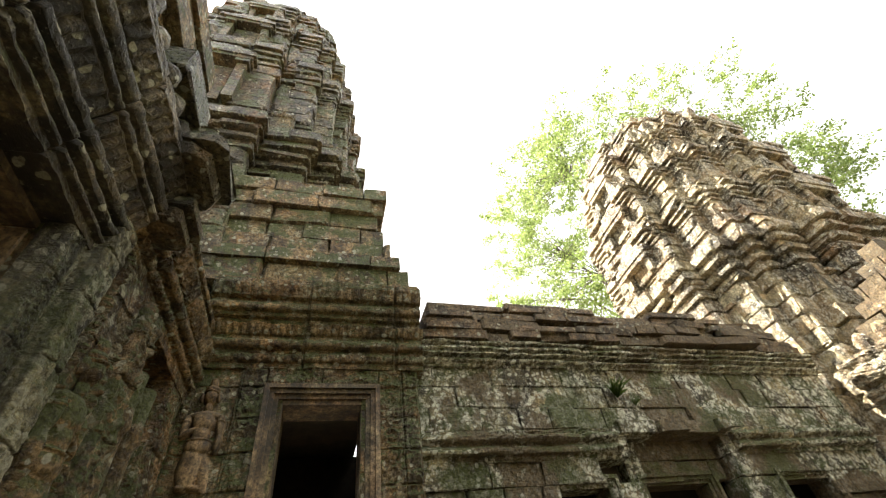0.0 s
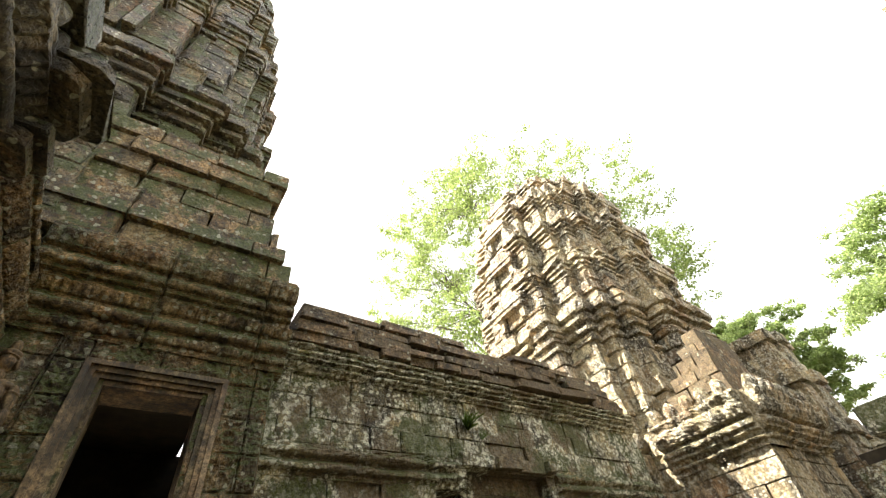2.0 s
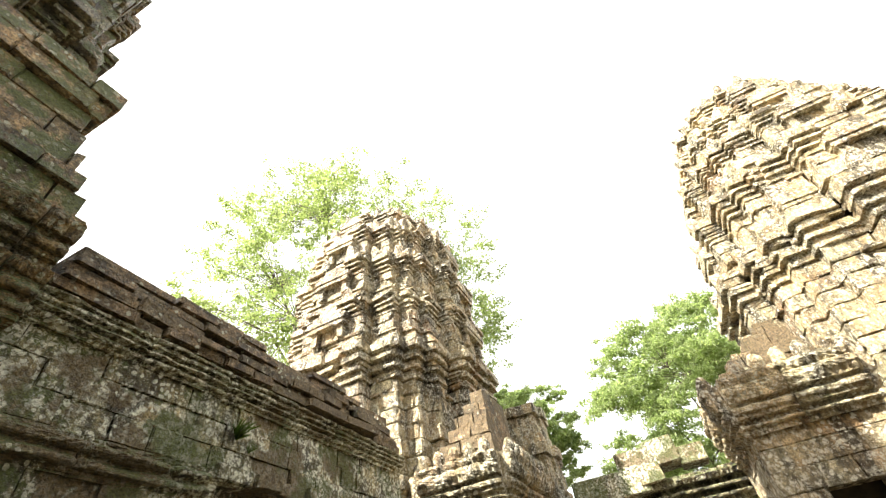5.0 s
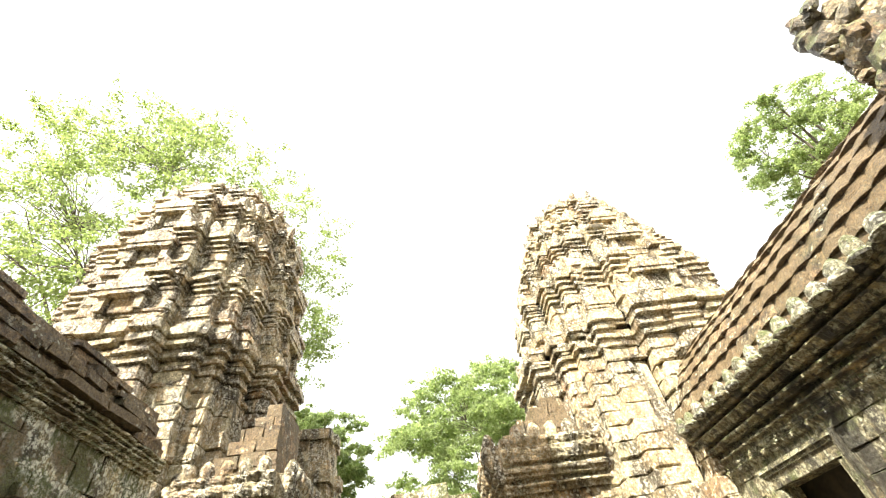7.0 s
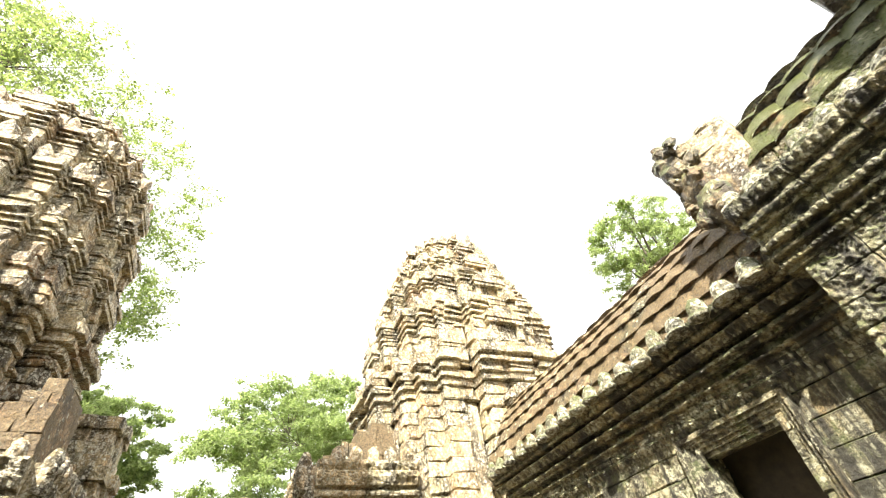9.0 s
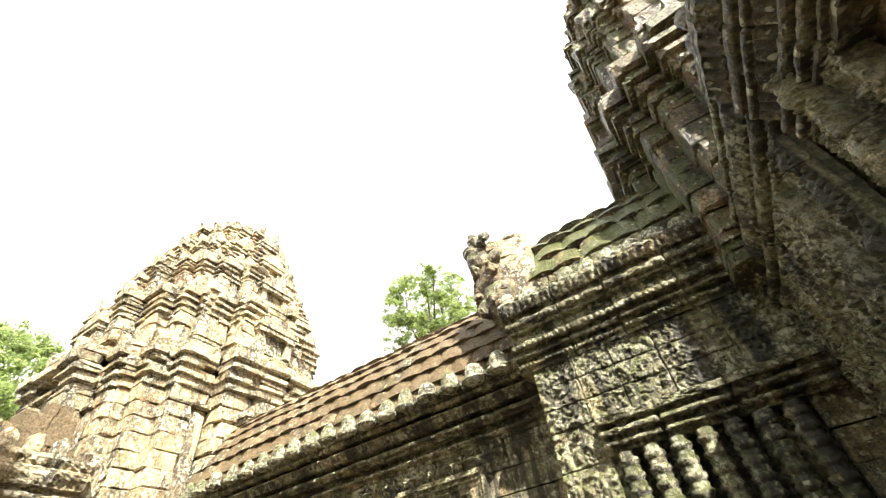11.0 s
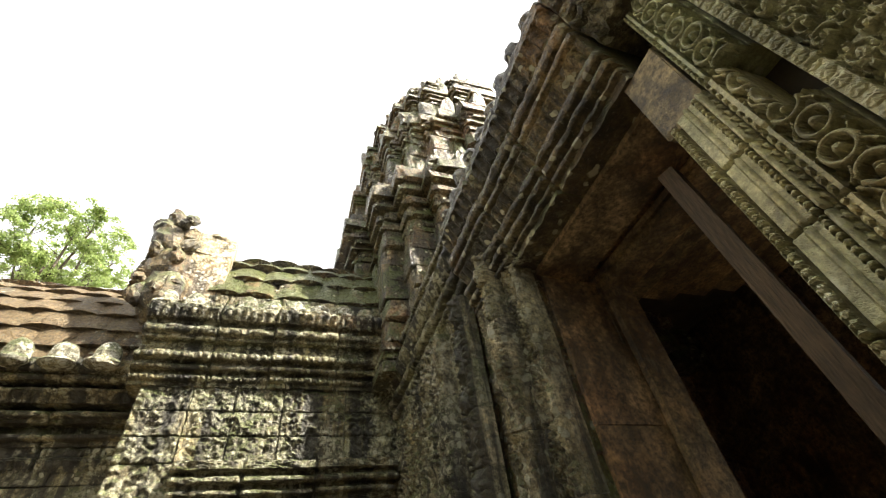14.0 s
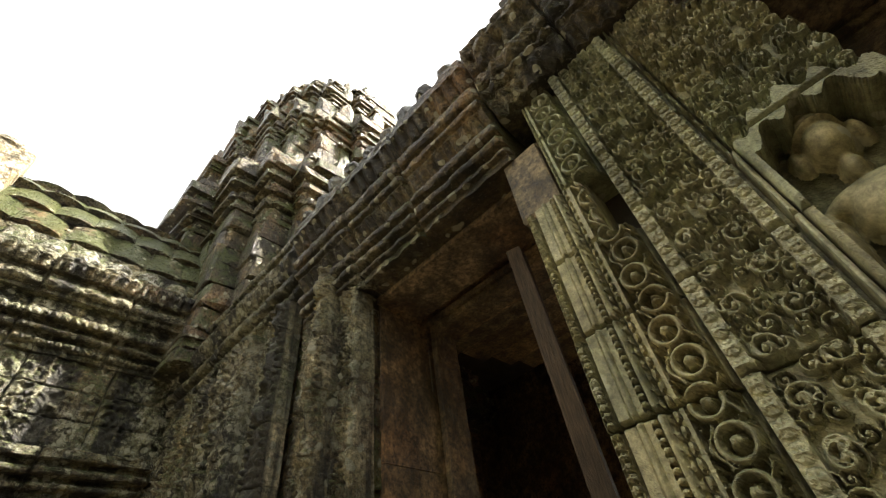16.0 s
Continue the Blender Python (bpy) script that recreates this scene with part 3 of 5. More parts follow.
            for side in (-1, 1):
                # pilasters with small capitals at each step of the corner
                for x, y, pw in ((0.95, 0.46, 0.09), (0.81, 0.7, 0.08), (0.6, 0.88, 0.08)):
                    slab(a0 * x + 0.01, side * a0 * y, body * 0.45, (0.16, a0 * pw, body * 0.86))
                    slab(a0 * x + 0.04, side * a0 * y, body * 0.92, (0.2, a0 * pw * 1.5, 0.08))
                if not last:
                    # leaf antefixes stand on the cornice
                    for x, y in ((1.0 + mid, 0.2), (0.95, 0.46), (0.81, 0.72), (0.66, 0.86)):
                        if rng.random() < 0.72:
                            size = min(0.62, tiers[k + 1] * 0.42) * rng.uniform(0.8, 1.1)
                            leaves.add(r @ Matrix.Translation((a0 * x - 0.02, side * a0 * y, hgt - foot + size * 0.42)) @ Euler((rng.gauss(0, 0.06), rng.gauss(0.1, 0.05), rng.gauss(0, 0.1))).to_matrix().to_4x4(), (0.22, size * 0.62, size), z < 9)
        z += hgt
    mas.done()
    leaves.done()
    v, f = [], []
    m = 8
    for a, zz in core + [(core[-1][0] * 0.6, z - 0.15)]:
        v += [(math.cos(math.pi / 8 + i * math.pi / 4) * a, math.sin(math.pi / 8 + i * math.pi / 4) * a, zz) for i in range(m)]
    for k in range(len(core)):
        for i in range(m):
            j = (i + 1) % m
            f.append((k * m + i, k * m + j, (k + 1) * m + j, (k + 1) * m + i))
    f.append(tuple(len(core) * m + i for i in range(m)))
    link_mesh("core", v, f, MAT_CORE, t)
    return t


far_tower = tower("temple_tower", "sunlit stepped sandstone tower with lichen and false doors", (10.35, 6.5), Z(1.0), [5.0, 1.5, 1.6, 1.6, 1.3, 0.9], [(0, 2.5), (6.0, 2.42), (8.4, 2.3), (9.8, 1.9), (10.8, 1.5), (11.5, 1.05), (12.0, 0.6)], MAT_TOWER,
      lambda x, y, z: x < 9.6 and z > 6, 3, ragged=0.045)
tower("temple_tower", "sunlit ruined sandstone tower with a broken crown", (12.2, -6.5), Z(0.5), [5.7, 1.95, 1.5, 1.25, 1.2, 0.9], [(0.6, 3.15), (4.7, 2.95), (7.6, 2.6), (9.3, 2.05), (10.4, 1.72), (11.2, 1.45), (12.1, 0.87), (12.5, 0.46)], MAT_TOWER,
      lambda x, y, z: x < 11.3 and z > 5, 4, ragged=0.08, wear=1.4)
mossy_tower = tower("temple_tower", "mossy shaded sandstone tower rising behind the facade", (-2.6, 7.3), Z(3.0), [4.4, 3.4, 2.8, 2.4, 2.0], [(0, 2.85), (6.5, 2.75), (9.5, 2.4), (12.5, 1.95), (15.0, 1.4)], MAT_DARK,
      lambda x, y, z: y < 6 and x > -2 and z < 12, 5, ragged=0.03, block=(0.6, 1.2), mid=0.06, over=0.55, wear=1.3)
tower("temple_tower", "shaded wet sandstone tower with carved false doors", (-3.5, -6.3), Z(2.5), [3.6, 2.4, 1.5, 1.2, 0.95], [(0, 2.6), (3.6, 2.5), (6.0, 2.2), (7.6, 1.9), (8.8, 1.5), (9.65, 1.0)], MAT_DARK,
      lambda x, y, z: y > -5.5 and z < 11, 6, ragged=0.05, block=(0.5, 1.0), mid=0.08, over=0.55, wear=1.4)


def panel_drawing(u, w):
    """A plain sunk field with a pair of small curls in its middle."""
    h = np.where((np.abs(u + 1.27) > 0.26) | (np.abs(w - Z(7.25)) > 0.62), 0.8, 0.0)
    for side in (-1, 1):
        h = np.maximum(h, scroll(u, w, -1.27 + side * 0.1, Z(7.2), 0.11, side, 1.3))
    return np.maximum(h, scroll(u, w, -1.27, Z(7.38), 0.1, 1, 1.3))


relief("carved_panel", frame_of((0, 4.5, 0), (1, 0, 0), (0, -1, 0)), -1.6, -0.94, Z(6.5), Z(8.0), 0.014, 0.06, panel_drawing, MAT_DARK, mossy_tower, "sunk stone panel with carved curls", back=0.3, worn=0.01)

for at, size in (((8.14, 5.2, Z(4.8)), (0.4, 0.62, 0.62)), ((8.15, 5.45, Z(4.25)), (0.36, 0.3, 0.4))):
    unit_part("broken_stone", Matrix.Translation(at), size, MAT_PALE, far_tower, "pale freshly broken block")


# ---- north gallery: low wall with small windows and a stepped roof ----
NY = 4.5


def window_frame(parent, m, u0, u1, z0, z1, out, material, bar=0.12, steps=3, name="window_frame", depth=0.25):
    """A stone frame of nested fillets round an opening."""
    groups = ([], [], [])
    for k in range(steps):
        b = bar / steps
        o = out - k * 0.03
        i0, i1, j1 = u0 - bar + k * b, u1 + bar - k * b, z1 + bar - k * b
        for n, (lo, hi, zz0, zz1) in enumerate(((i0, i1, j1 - b, j1), (i0, i0 + b, z0, j1 - b), (i1 - b, i1, z0, j1 - b))):
            v = [tuple(m @ Vector((x, y, z))) for x in (lo, hi) for y in (o - depth, o) for z in (zz0, zz1)]
            groups[n].append((v, [(0, 1, 3, 2), (4, 6, 7, 5), (0, 4, 5, 1), (2, 3, 7, 6), (0, 2, 6, 4), (1, 5, 7, 3)]))
    head = child(name, joined(groups[0]), material, parent)
    for n in (1, 2):
        child("jamb", joined(groups[n]), material, head)
    return head


def north_gallery():
    rng.seed(21)
    g = thing("gallery", "lichen-spotted stone gallery with small windows and a collapsed roof edge", "gallery", (4.2, NY, 0))
    m = frame_of((0, NY, 0), (1, 0, 0), (0, -1, 0))
    mas = Masonry(g, MAT_NORTH)
    wins = [(2.5, 3.12, 0.9, Z(1.2)), (3.75, 4.62, 0.9, Z(1.24)), (5.6, 6.3, 0.9, Z(1.18))]
    hood = (3.55, 4.95, 0.9, Z(1.72))
    low = [(0.0, 0.35, 0.3), (0.35, 0.6, 0.2), (0.6, 0.9, 0.06)]
    body = [(0.9 + 0.26 * i, 0.9 + 0.26 * (i + 1), 0.0) for i in range(5)]
    band = [(Z(1.5), Z(1.62), 0.03), (Z(1.62), Z(1.72), 0.07), (Z(1.72), Z(1.82), 0.03)]
    high = [(Z(1.82) + 0.27 * i, Z(1.82) + 0.27 * (i + 1), -0.01 * i) for i in range(3)]
    coursed(mas, m, 1.0, 7.5, low + body + [(b[0], b[1], 0.0) for b in band], wins + [hood], near=(2.0, 5.2), length=(0.3, 0.75), loose=0.03, ragged=0.03)
    coursed(mas, m, 1.0, 7.5, high, (), near=(1.0, 5.5), loose=0.025, length=(0.3, 0.75), ragged=0.008)
    top = thing("gallery_roof", "broken brown roof of thin layered slabs on the gallery", "roof", (4.2, NY, Z(2.95)))
    slabs = Masonry(top, MAT_ROOF, piece="roof_stone")
    z = Z(2.94)
    for k, (h, p, lost) in enumerate(((0.13, 0.17, 0.0), (0.1, 0.12, 0.02), (0.13, 0.06, 0.03), (0.1, 0.03, 0.04), (0.12, -0.03, 0.06), (0.1, -0.1, 0.12), (0.1, -0.16, 0.3))):
        coursed(slabs, m, 1.15 + 0.03 * k, 7.35 - 0.08 * k, [(z, z + h, p)], (), length=(0.3, 0.95), loose=0.085, depth=0.8, ragged=lost + 0.02, near=(1, 6))
        z += h
    slabs.done()
    # the recess over the middle window, and its broken hood
    rec = frame_of((0, NY + 0.2, 0), (1, 0, 0), (0, -1, 0))
    coursed(mas, rec, hood[0], hood[1], [(Z(1.24) + 0.02, Z(1.5), 0), (Z(1.5), Z(1.74), 0)], (), loose=0.03)
    coursed(mas, m, hood[0] - 0.1, hood[1] + 0.1, [(Z(1.74), Z(1.9), 0.1)], (), length=(0.25, 0.6), loose=0.06)
    mas.done()
    for u0, u1, z0, z1 in wins:
        d = 0.02 if u0 != wins[1][0] else -0.16
        window_frame(g, m, u0, u1, z0, z1, d, MAT_NORTH)
    moulding("cornice_stone", m, 1.0, 7.5, Z(2.6), [(0.05, 0.02, "f"), (0.04, 0.07, "r"), (0.03, 0.02, "f"), (0.05, 0.1, "r"), (0.03, 0.04, "f"), (0.04, 0.11, "f"), (0.03, 0.05, "f"), (0.04, 0.13, "r"), (0.03, 0.06, "f")], MAT_NORTH, g, 1.0, 0.05, 0.016, 0.018, seed=41)
    moulding("string_course", m, 1.0, 3.4, Z(1.48), [(0.06, 0.03, "f"), (0.08, 0.1, "r"), (0.05, 0.06, "f"), (0.08, 0.12, "r"), (0.06, 0.05, "f")], MAT_NORTH, g, 0.9, 0.05, 0.016, 0.018, seed=42)
    moulding("string_course", m, 5.1, 7.5, Z(1.48), [(0.06, 0.03, "f"), (0.08, 0.1, "r"), (0.05, 0.06, "f"), (0.08, 0.12, "r"), (0.06, 0.05, "f")], MAT_NORTH, g, 0.9, 0.05, 0.016, 0.018, seed=43)
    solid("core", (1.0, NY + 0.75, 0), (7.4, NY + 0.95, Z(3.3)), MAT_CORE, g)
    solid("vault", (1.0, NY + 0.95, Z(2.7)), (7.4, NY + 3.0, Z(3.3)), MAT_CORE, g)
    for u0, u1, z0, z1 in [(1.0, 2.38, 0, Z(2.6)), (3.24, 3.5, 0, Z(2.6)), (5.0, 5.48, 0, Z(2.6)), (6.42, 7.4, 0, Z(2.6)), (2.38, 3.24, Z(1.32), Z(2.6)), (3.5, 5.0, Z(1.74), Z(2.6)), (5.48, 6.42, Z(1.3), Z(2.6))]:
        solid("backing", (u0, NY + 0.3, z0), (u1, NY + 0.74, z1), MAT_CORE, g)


north_gallery()


# ---- carved figures: plain standing shapes ----
def figure(m, u, w, size, swell=1.0):
    """A standing relief figure with a tall headdress, one bent arm and a long skirt: one plain, softly swelling surface."""
    # centre u, w, half width, half height, swell, lean
    forms = ((0, 0.85, 0.058, 0.075, 0.085, 0), (0, 0.93, 0.066, 0.04, 0.07, 0), (0, 0.99, 0.034, 0.07, 0.06, 0), (0, 0.75, 0.03, 0.05, 0.05, 0), (0, 0.66, 0.135, 0.05, 0.06, 0), (0, 0.6, 0.1, 0.11, 0.085, 0),
             (0, 0.48, 0.075, 0.12, 0.075, 0), (0, 0.37, 0.11, 0.09, 0.085, 0), (-0.02, 0.2, 0.1, 0.22, 0.075, 0), (0.09, 0.16, 0.05, 0.2, 0.04, 0.25), (-0.05, 0.02, 0.05, 0.03, 0.07, 0), (0.05, 0.02, 0.05, 0.03, 0.07, 0),
             (0.15, 0.56, 0.038, 0.12, 0.06, 0.1), (0.16, 0.4, 0.032, 0.1, 0.06, -0.05), (-0.15, 0.56, 0.038, 0.12, 0.06, -0.1), (-0.1, 0.5, 0.03, 0.1, 0.07, -1.0), (-0.075, 0.85, 0.022, 0.05, 0.04, 0), (0.075, 0.85, 0.022, 0.05, 0.04, 0),
             (0, 0.42, 0.115, 0.016, 0.095, 0), (0.15, 0.6, 0.045, 0.014, 0.07, 0), (-0.15, 0.6, 0.045, 0.014, 0.07, 0), (0, 0.9, 0.07, 0.012, 0.095, 0))
    n, k = 110, 250
    uu, ww = np.meshgrid(np.linspace(-0.24, 0.24, n), np.linspace(-0.02, 1.08, k))
    h = np.zeros_like(uu)
    for cu, cw, ru, rw, d, a in forms:
        du, dw = uu - cu, ww - cw
        x, z = du * math.cos(a) + dw * math.sin(a), dw * math.cos(a) - du * math.sin(a)
        h = np.maximum(h, d * np.clip(1 - (x / ru) ** 2 - (z / rw) ** 2, 0, 1) ** 0.45)
    for _ in range(3):
        h[1:-1, 1:-1] = 0.4 * h[1:-1, 1:-1] + 0.15 * (h[:-2, 1:-1] + h[2:, 1:-1] + h[1:-1, :-2] + h[1:-1, 2:])
    keep = h > 0.004
    verts = [tuple(m @ Vector((u + x * size, (d * swell - 0.012) * size, w + z * size))) for x, d, z in zip(uu.ravel(), h.ravel(), ww.ravel())]
    faces = [(j * n + i, j * n + i + 1, (j + 1) * n + i + 1, (j + 1) * n + i) for j in range(k - 1) for i in range(n - 1) if keep[j:j + 2, i:i + 2].any()]
    used = sorted({i for f in faces for i in f})
    to = {i: q for q, i in enumerate(used)}
    return [verts[i] for i in used], [tuple(to[i] for i in f) for f in faces]


# ---- north facade: the doorway section with its stepped pediment ----
FY = 4.36


def strips(bands, leaf=0.14, seed=3):
    """A drawing of upright carved strips: (u0, u1, kind)."""
    def draw(u, w):
        h = np.zeros_like(u)
        for k, (a, b, kind) in enumerate(bands):
            c = (u >= a) & (u < b)
            if not c.any():
                continue
            mid, half = (a + b) / 2, (b - a) / 2
            if kind == "s":
                step = half * 2.0
                n = np.floor(w[c] / step)
                v = scroll(u[c], w[c], mid + half * 0.12 * np.where(n % 2 == 0, 1, -1), (n + 0.5) * step, half * 1.02, 1, 1.8)
            elif kind == "m":
                v = medallions(u[c], w[c], mid, half * 1.68, half * 0.84)
            elif kind == "o":
                v = 0.35 + 0.6 * rosettes(u[c], w[c], mid, half * 2.1, half * 0.9)
            elif kind == "b":
                v = beads(u[c], w[c], mid, half * 2.2, half)
            elif kind == "r":
                v = 1.1 * np.sqrt(np.clip(1 - ((u[c] - mid) / half) ** 2, 0, 1))
            elif kind == "l":
                v = foliage(u[c], w[c], leaf, seed + k)
            elif kind == "d":
                v = -1.0 + 0 * u[c]
            else:
                v = 0.6 + 0 * u[c]
            h[c] = v
        return h
    return draw


def carved_wall(name, m, cols, rows, draw, res, height, material, parent, label="", worn=0.02, proud=()):
    """Carved blocks, each a stone of its own, with open joints."""
    for n, (a, b) in enumerate(cols):
        for z0, z1 in zip(rows, rows[1:]):
            off = Matrix.Translation((0, rng.uniform(-0.006, 0.006) + (proud[n] if proud else 0), 0))
            relief(name, m @ off, a + 0.002, b - 0.002, z0 + 0.002, z1 - 0.002, res, height, draw, material, parent, label, worn=worn)


def north_facade():
    rng.seed(22)
    g = thing("doorway_facade", "stained sandstone doorway facade with stepped mossy top", "facade", (0, FY, 0))
    m = frame_of((0, FY, 0), (1, 0, 0), (0, -1, 0))
    mas = Masonry(g, MAT_FACADE)
    door = (-0.36, 0.42, 0.6, Z(2.08))
    coursed(mas, m, -1.3, 1.05, [(0, 0.35, 0.35), (0.35, 0.6, 0.2)] + [(0.6 + 0.3 * i, 0.6 + 0.3 * (i + 1), -0.03) for i in range(9)], [door], near=(-1.3, 1.05))
    # stepped courses up to the tower
    for z0, z1, right, p in ((Z(3.55), Z(3.95), 1.02, 0.04), (Z(3.95), Z(4.15), 0.9, 0.1), (Z(4.15), Z(4.5), 0.78, 0.0), (Z(4.5), Z(4.8), 0.7, -0.05), (Z(4.8), Z(5.1), 0.62, -0.02), (Z(5.1), Z(5.4), 0.68, 0.04), (Z(5.4), Z(5.65), 0.75, 0.08)):
        coursed(mas, m, -1.6, right, [(z0, z1, p)], (), near=(-1.6, 1.2), depth=0.9, loose=0.03)
    mas.done()
    prof = [(0.07, 0.03, "f"), (0.09, 0.08, "b"), (0.05, 0.05, "f"), (0.1, 0.12, "r"), (0.06, 0.08, "f"), (0.1, 0.14, "p"), (0.05, 0.1, "f"), (0.12, 0.0, "f"), (0.06, 0.06, "f"), (0.1, 0.13, "r"), (0.05, 0.1, "f"), (0.13, 0.2, "p"), (0.08, 0.22, "f"), (0.1, 0.12, "f")]
    moulding("cornice_stone", m, -1.3, 1.12, Z(2.45), prof, MAT_FACADE, g, 0.85, 0.02, 0.01, 0.009, seed=51)
    # carved strips on both sides of the door, and over it
    rows = [0.6, 0.95, 1.3, 1.62, 1.98, 2.3, 2.62, 2.95, Z(2.46)]
    left = strips([(-1.26, -1.2, "b"), (-1.2, -0.8, "d"), (-0.8, -0.76, "b"), (-0.76, -0.62, "s"), (-0.62, -0.55, "o")])
    carved_wall("carved_stone", m, [(-1.26, -0.78), (-0.78, -0.55)], rows, left, 0.011, 0.03, MAT_FACADE, g)
    right = strips([(0.6, 0.66, "o"), (0.66, 0.84, "s"), (0.84, 0.9, "b"), (0.9, 1.03, "l")])
    carved_wall("carved_stone", m, [(0.6, 0.86), (0.86, 1.03)], rows, right, 0.011, 0.03, MAT_FACADE, g)
    carved_wall("carved_stone", m, [(-0.55, 0.0), (0.0, 0.6)], [Z(2.28), Z(2.46)], strips([(-0.55, 0.6, "l")], 0.1), 0.011, 0.03, MAT_FACADE, g)
    window_frame(g, m, door[0], door[1], 0.6, door[3], 0.05, MAT_RED, bar=0.19, steps=4, name="door_frame", depth=0.4)
    child("relief_figure", figure(m, -1.03, 2.0, 0.98), MAT_RED, g, "worn standing relief figure", True)
    child("relief_figure", figure(m, 0.78, 1.0, 0.95), MAT_FACADE, g, "small worn relief figure", True)
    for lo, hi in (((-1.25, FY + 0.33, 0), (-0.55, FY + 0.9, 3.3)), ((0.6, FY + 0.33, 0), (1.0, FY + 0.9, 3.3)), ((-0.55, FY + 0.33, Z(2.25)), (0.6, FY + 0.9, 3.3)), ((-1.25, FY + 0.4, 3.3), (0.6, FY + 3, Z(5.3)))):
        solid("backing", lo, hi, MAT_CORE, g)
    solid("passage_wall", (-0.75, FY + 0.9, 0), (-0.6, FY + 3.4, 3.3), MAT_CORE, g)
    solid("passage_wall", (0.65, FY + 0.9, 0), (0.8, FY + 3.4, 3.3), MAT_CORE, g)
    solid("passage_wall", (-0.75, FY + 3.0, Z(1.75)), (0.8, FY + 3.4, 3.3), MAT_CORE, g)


north_facade()


# ---- west gatehouse ----
WX = -1.25


def west_gatehouse():
    rng.seed(23)
    g = thing("gatehouse", "carved sandstone gatehouse with two deep doorways", "gatehouse", (WX, 0, 0))
    m = frame_of((WX, 0, 0), (0, -1, 0), (1, 0, 0))      # u runs south
    mas = Masonry(g, MAT_FACADE)
    doors = [(0.53, 1.74, 0.45, Z(1.7)), (-1.76, -0.57, 0.45, Z(1.7))]
    rows = [(0, 0.25, 0.3), (0.25, 0.45, 0.15)] + [(0.45 + 0.29 * i, 0.45 + 0.29 * (i + 1), -0.03) for i in range(8)]
    niche = (-3.85, -3.0, 0.6, Z(1.85))
    coursed(mas, m, -4.35, -1.78, rows, [niche], near=(-4.4, -1.9))
    coursed(mas, m, 1.76, 5.15, rows, (), near=(1.7, 5))
    coursed(mas, m, -0.57, 0.53, rows[:2], (), near=(-1, 1))
    # upper masonry above the cornice
    for z0, z1, p in ((Z(2.75), Z(3.0), 0.0), (Z(3.0), Z(3.3), -0.1)):
        coursed(mas, m, -2.2, 2.4, [(z0, z1, p)], (), loose=0.03, depth=0.6)
    z = Z(2.6)
    for k, h in enumerate((0.3, 0.26, 0.34, 0.24, 0.3, 0.26, 0.34, 0.3, 0.28, 0.3)):
        coursed(mas, m, -3.5 + 0.14 * k, 0.5 - 0.1 * k, [(z, z + h, -0.08 + (0.12 if k % 3 == 1 else 0.0) - 0.03 * k)], (), loose=0.05, depth=0.7, near=(-3.5, 0.5), length=(0.35, 0.8), ragged=0.02 + 0.008 * k)
        z += h
    mas.done()
    # cornices over the doors
    prof = [(0.05, 0.02, "f"), (0.035, 0.05, "r"), (0.03, 0.03, "f"), (0.05, 0.08, "r"), (0.03, 0.05, "f"), (0.07, 0.1, "r"), (0.03, 0.07, "f"), (0.09, 0.09, "p"), (0.03, 0.13, "f"), (0.05, 0.16, "r"), (0.03, 0.12, "f"),
            (0.1, 0.18, "r"), (0.04, 0.15, "f"), (0.11, 0.2, "p"), (0.05, 0.25, "f"), (0.12, 0.22, "r"), (0.06, 0.15, "f")]
    moulding("cornice_stone", m, 0.47, 2.35, Z(1.76), prof, MAT_CORNICE, g, 0.7, 0.016, 0.009, 0.0055, seed=61, label="dark fillet-moulded cornice stone")
    moulding("cornice_stone", m, -2.12, -0.42, Z(1.76), prof, MAT_CORNICE, g, 0.7, 0.016, 0.009, 0.0055, seed=62, label="dark fillet-moulded cornice stone")
    moulding("cornice_stone", m, -0.42, 0.465, Z(2.06), prof[7:], MAT_CORNICE, g, 0.5, 0.014, 0.009, 0.016, seed=65, label="dark worn cornice stone over the carved pier")
    # rounded antefixes along the cornice top
    for u in [0.62 + 0.2 * i for i in range(9)] + [-2.0 + 0.2 * i for i in range(8)]:
        c = tuple(m @ Vector((u, 0.16 + rng.uniform(-0.02, 0.02), Z(2.74))))
        child("antefix", blob(c, (0.08, 0.075, rng.uniform(0.08, 0.14)), rough=0.1), MAT_CORNICE, g)
    # mossy end block of the cornice
    mb = Masonry(g, MAT_DARK, piece="end_block", units=ROCK_UNITS)
    for u, out, h, size in ((-2.05, 0.16, 2.58, (0.5, 0.5, 0.12)), (-2.05, 0.2, 2.7, (0.58, 0.54, 0.1)), (-2.07, 0.14, 2.82, (0.48, 0.5, 0.14)), (-2.25, 0.08, 2.28, (0.4, 0.32, 0.12)), (-2.27, 0.1, 2.4, (0.46, 0.36, 0.1)),
                            (-2.3, 0.02, 2.98, (0.45, 0.4, 0.2)), (-1.95, 0.06, 3.0, (0.4, 0.42, 0.24)), (-1.65, 0.1, 3.0, (0.34, 0.5, 0.26)), (-2.1, -0.02, 3.22, (0.4, 0.5, 0.2))):
        mb.box(tuple(m @ Vector((u, out, Z(h)))), (size[0], size[1], size[2]), rng.gauss(0, 0.06), near=True)
    mb.done()
    # shallow mouldings on the plain wings
    wing = [(0.12, 0.02, "f"), (0.06, 0.07, "b"), (0.05, 0.04, "f"), (0.1, 0.11, "r"), (0.06, 0.07, "f"), (0.12, 0.13, "p"), (0.06, 0.16, "f"), (0.1, 0.08, "f"), (0.16, 0.0, "f"), (0.08, 0.08, "r"), (0.1, 0.04, "f")]
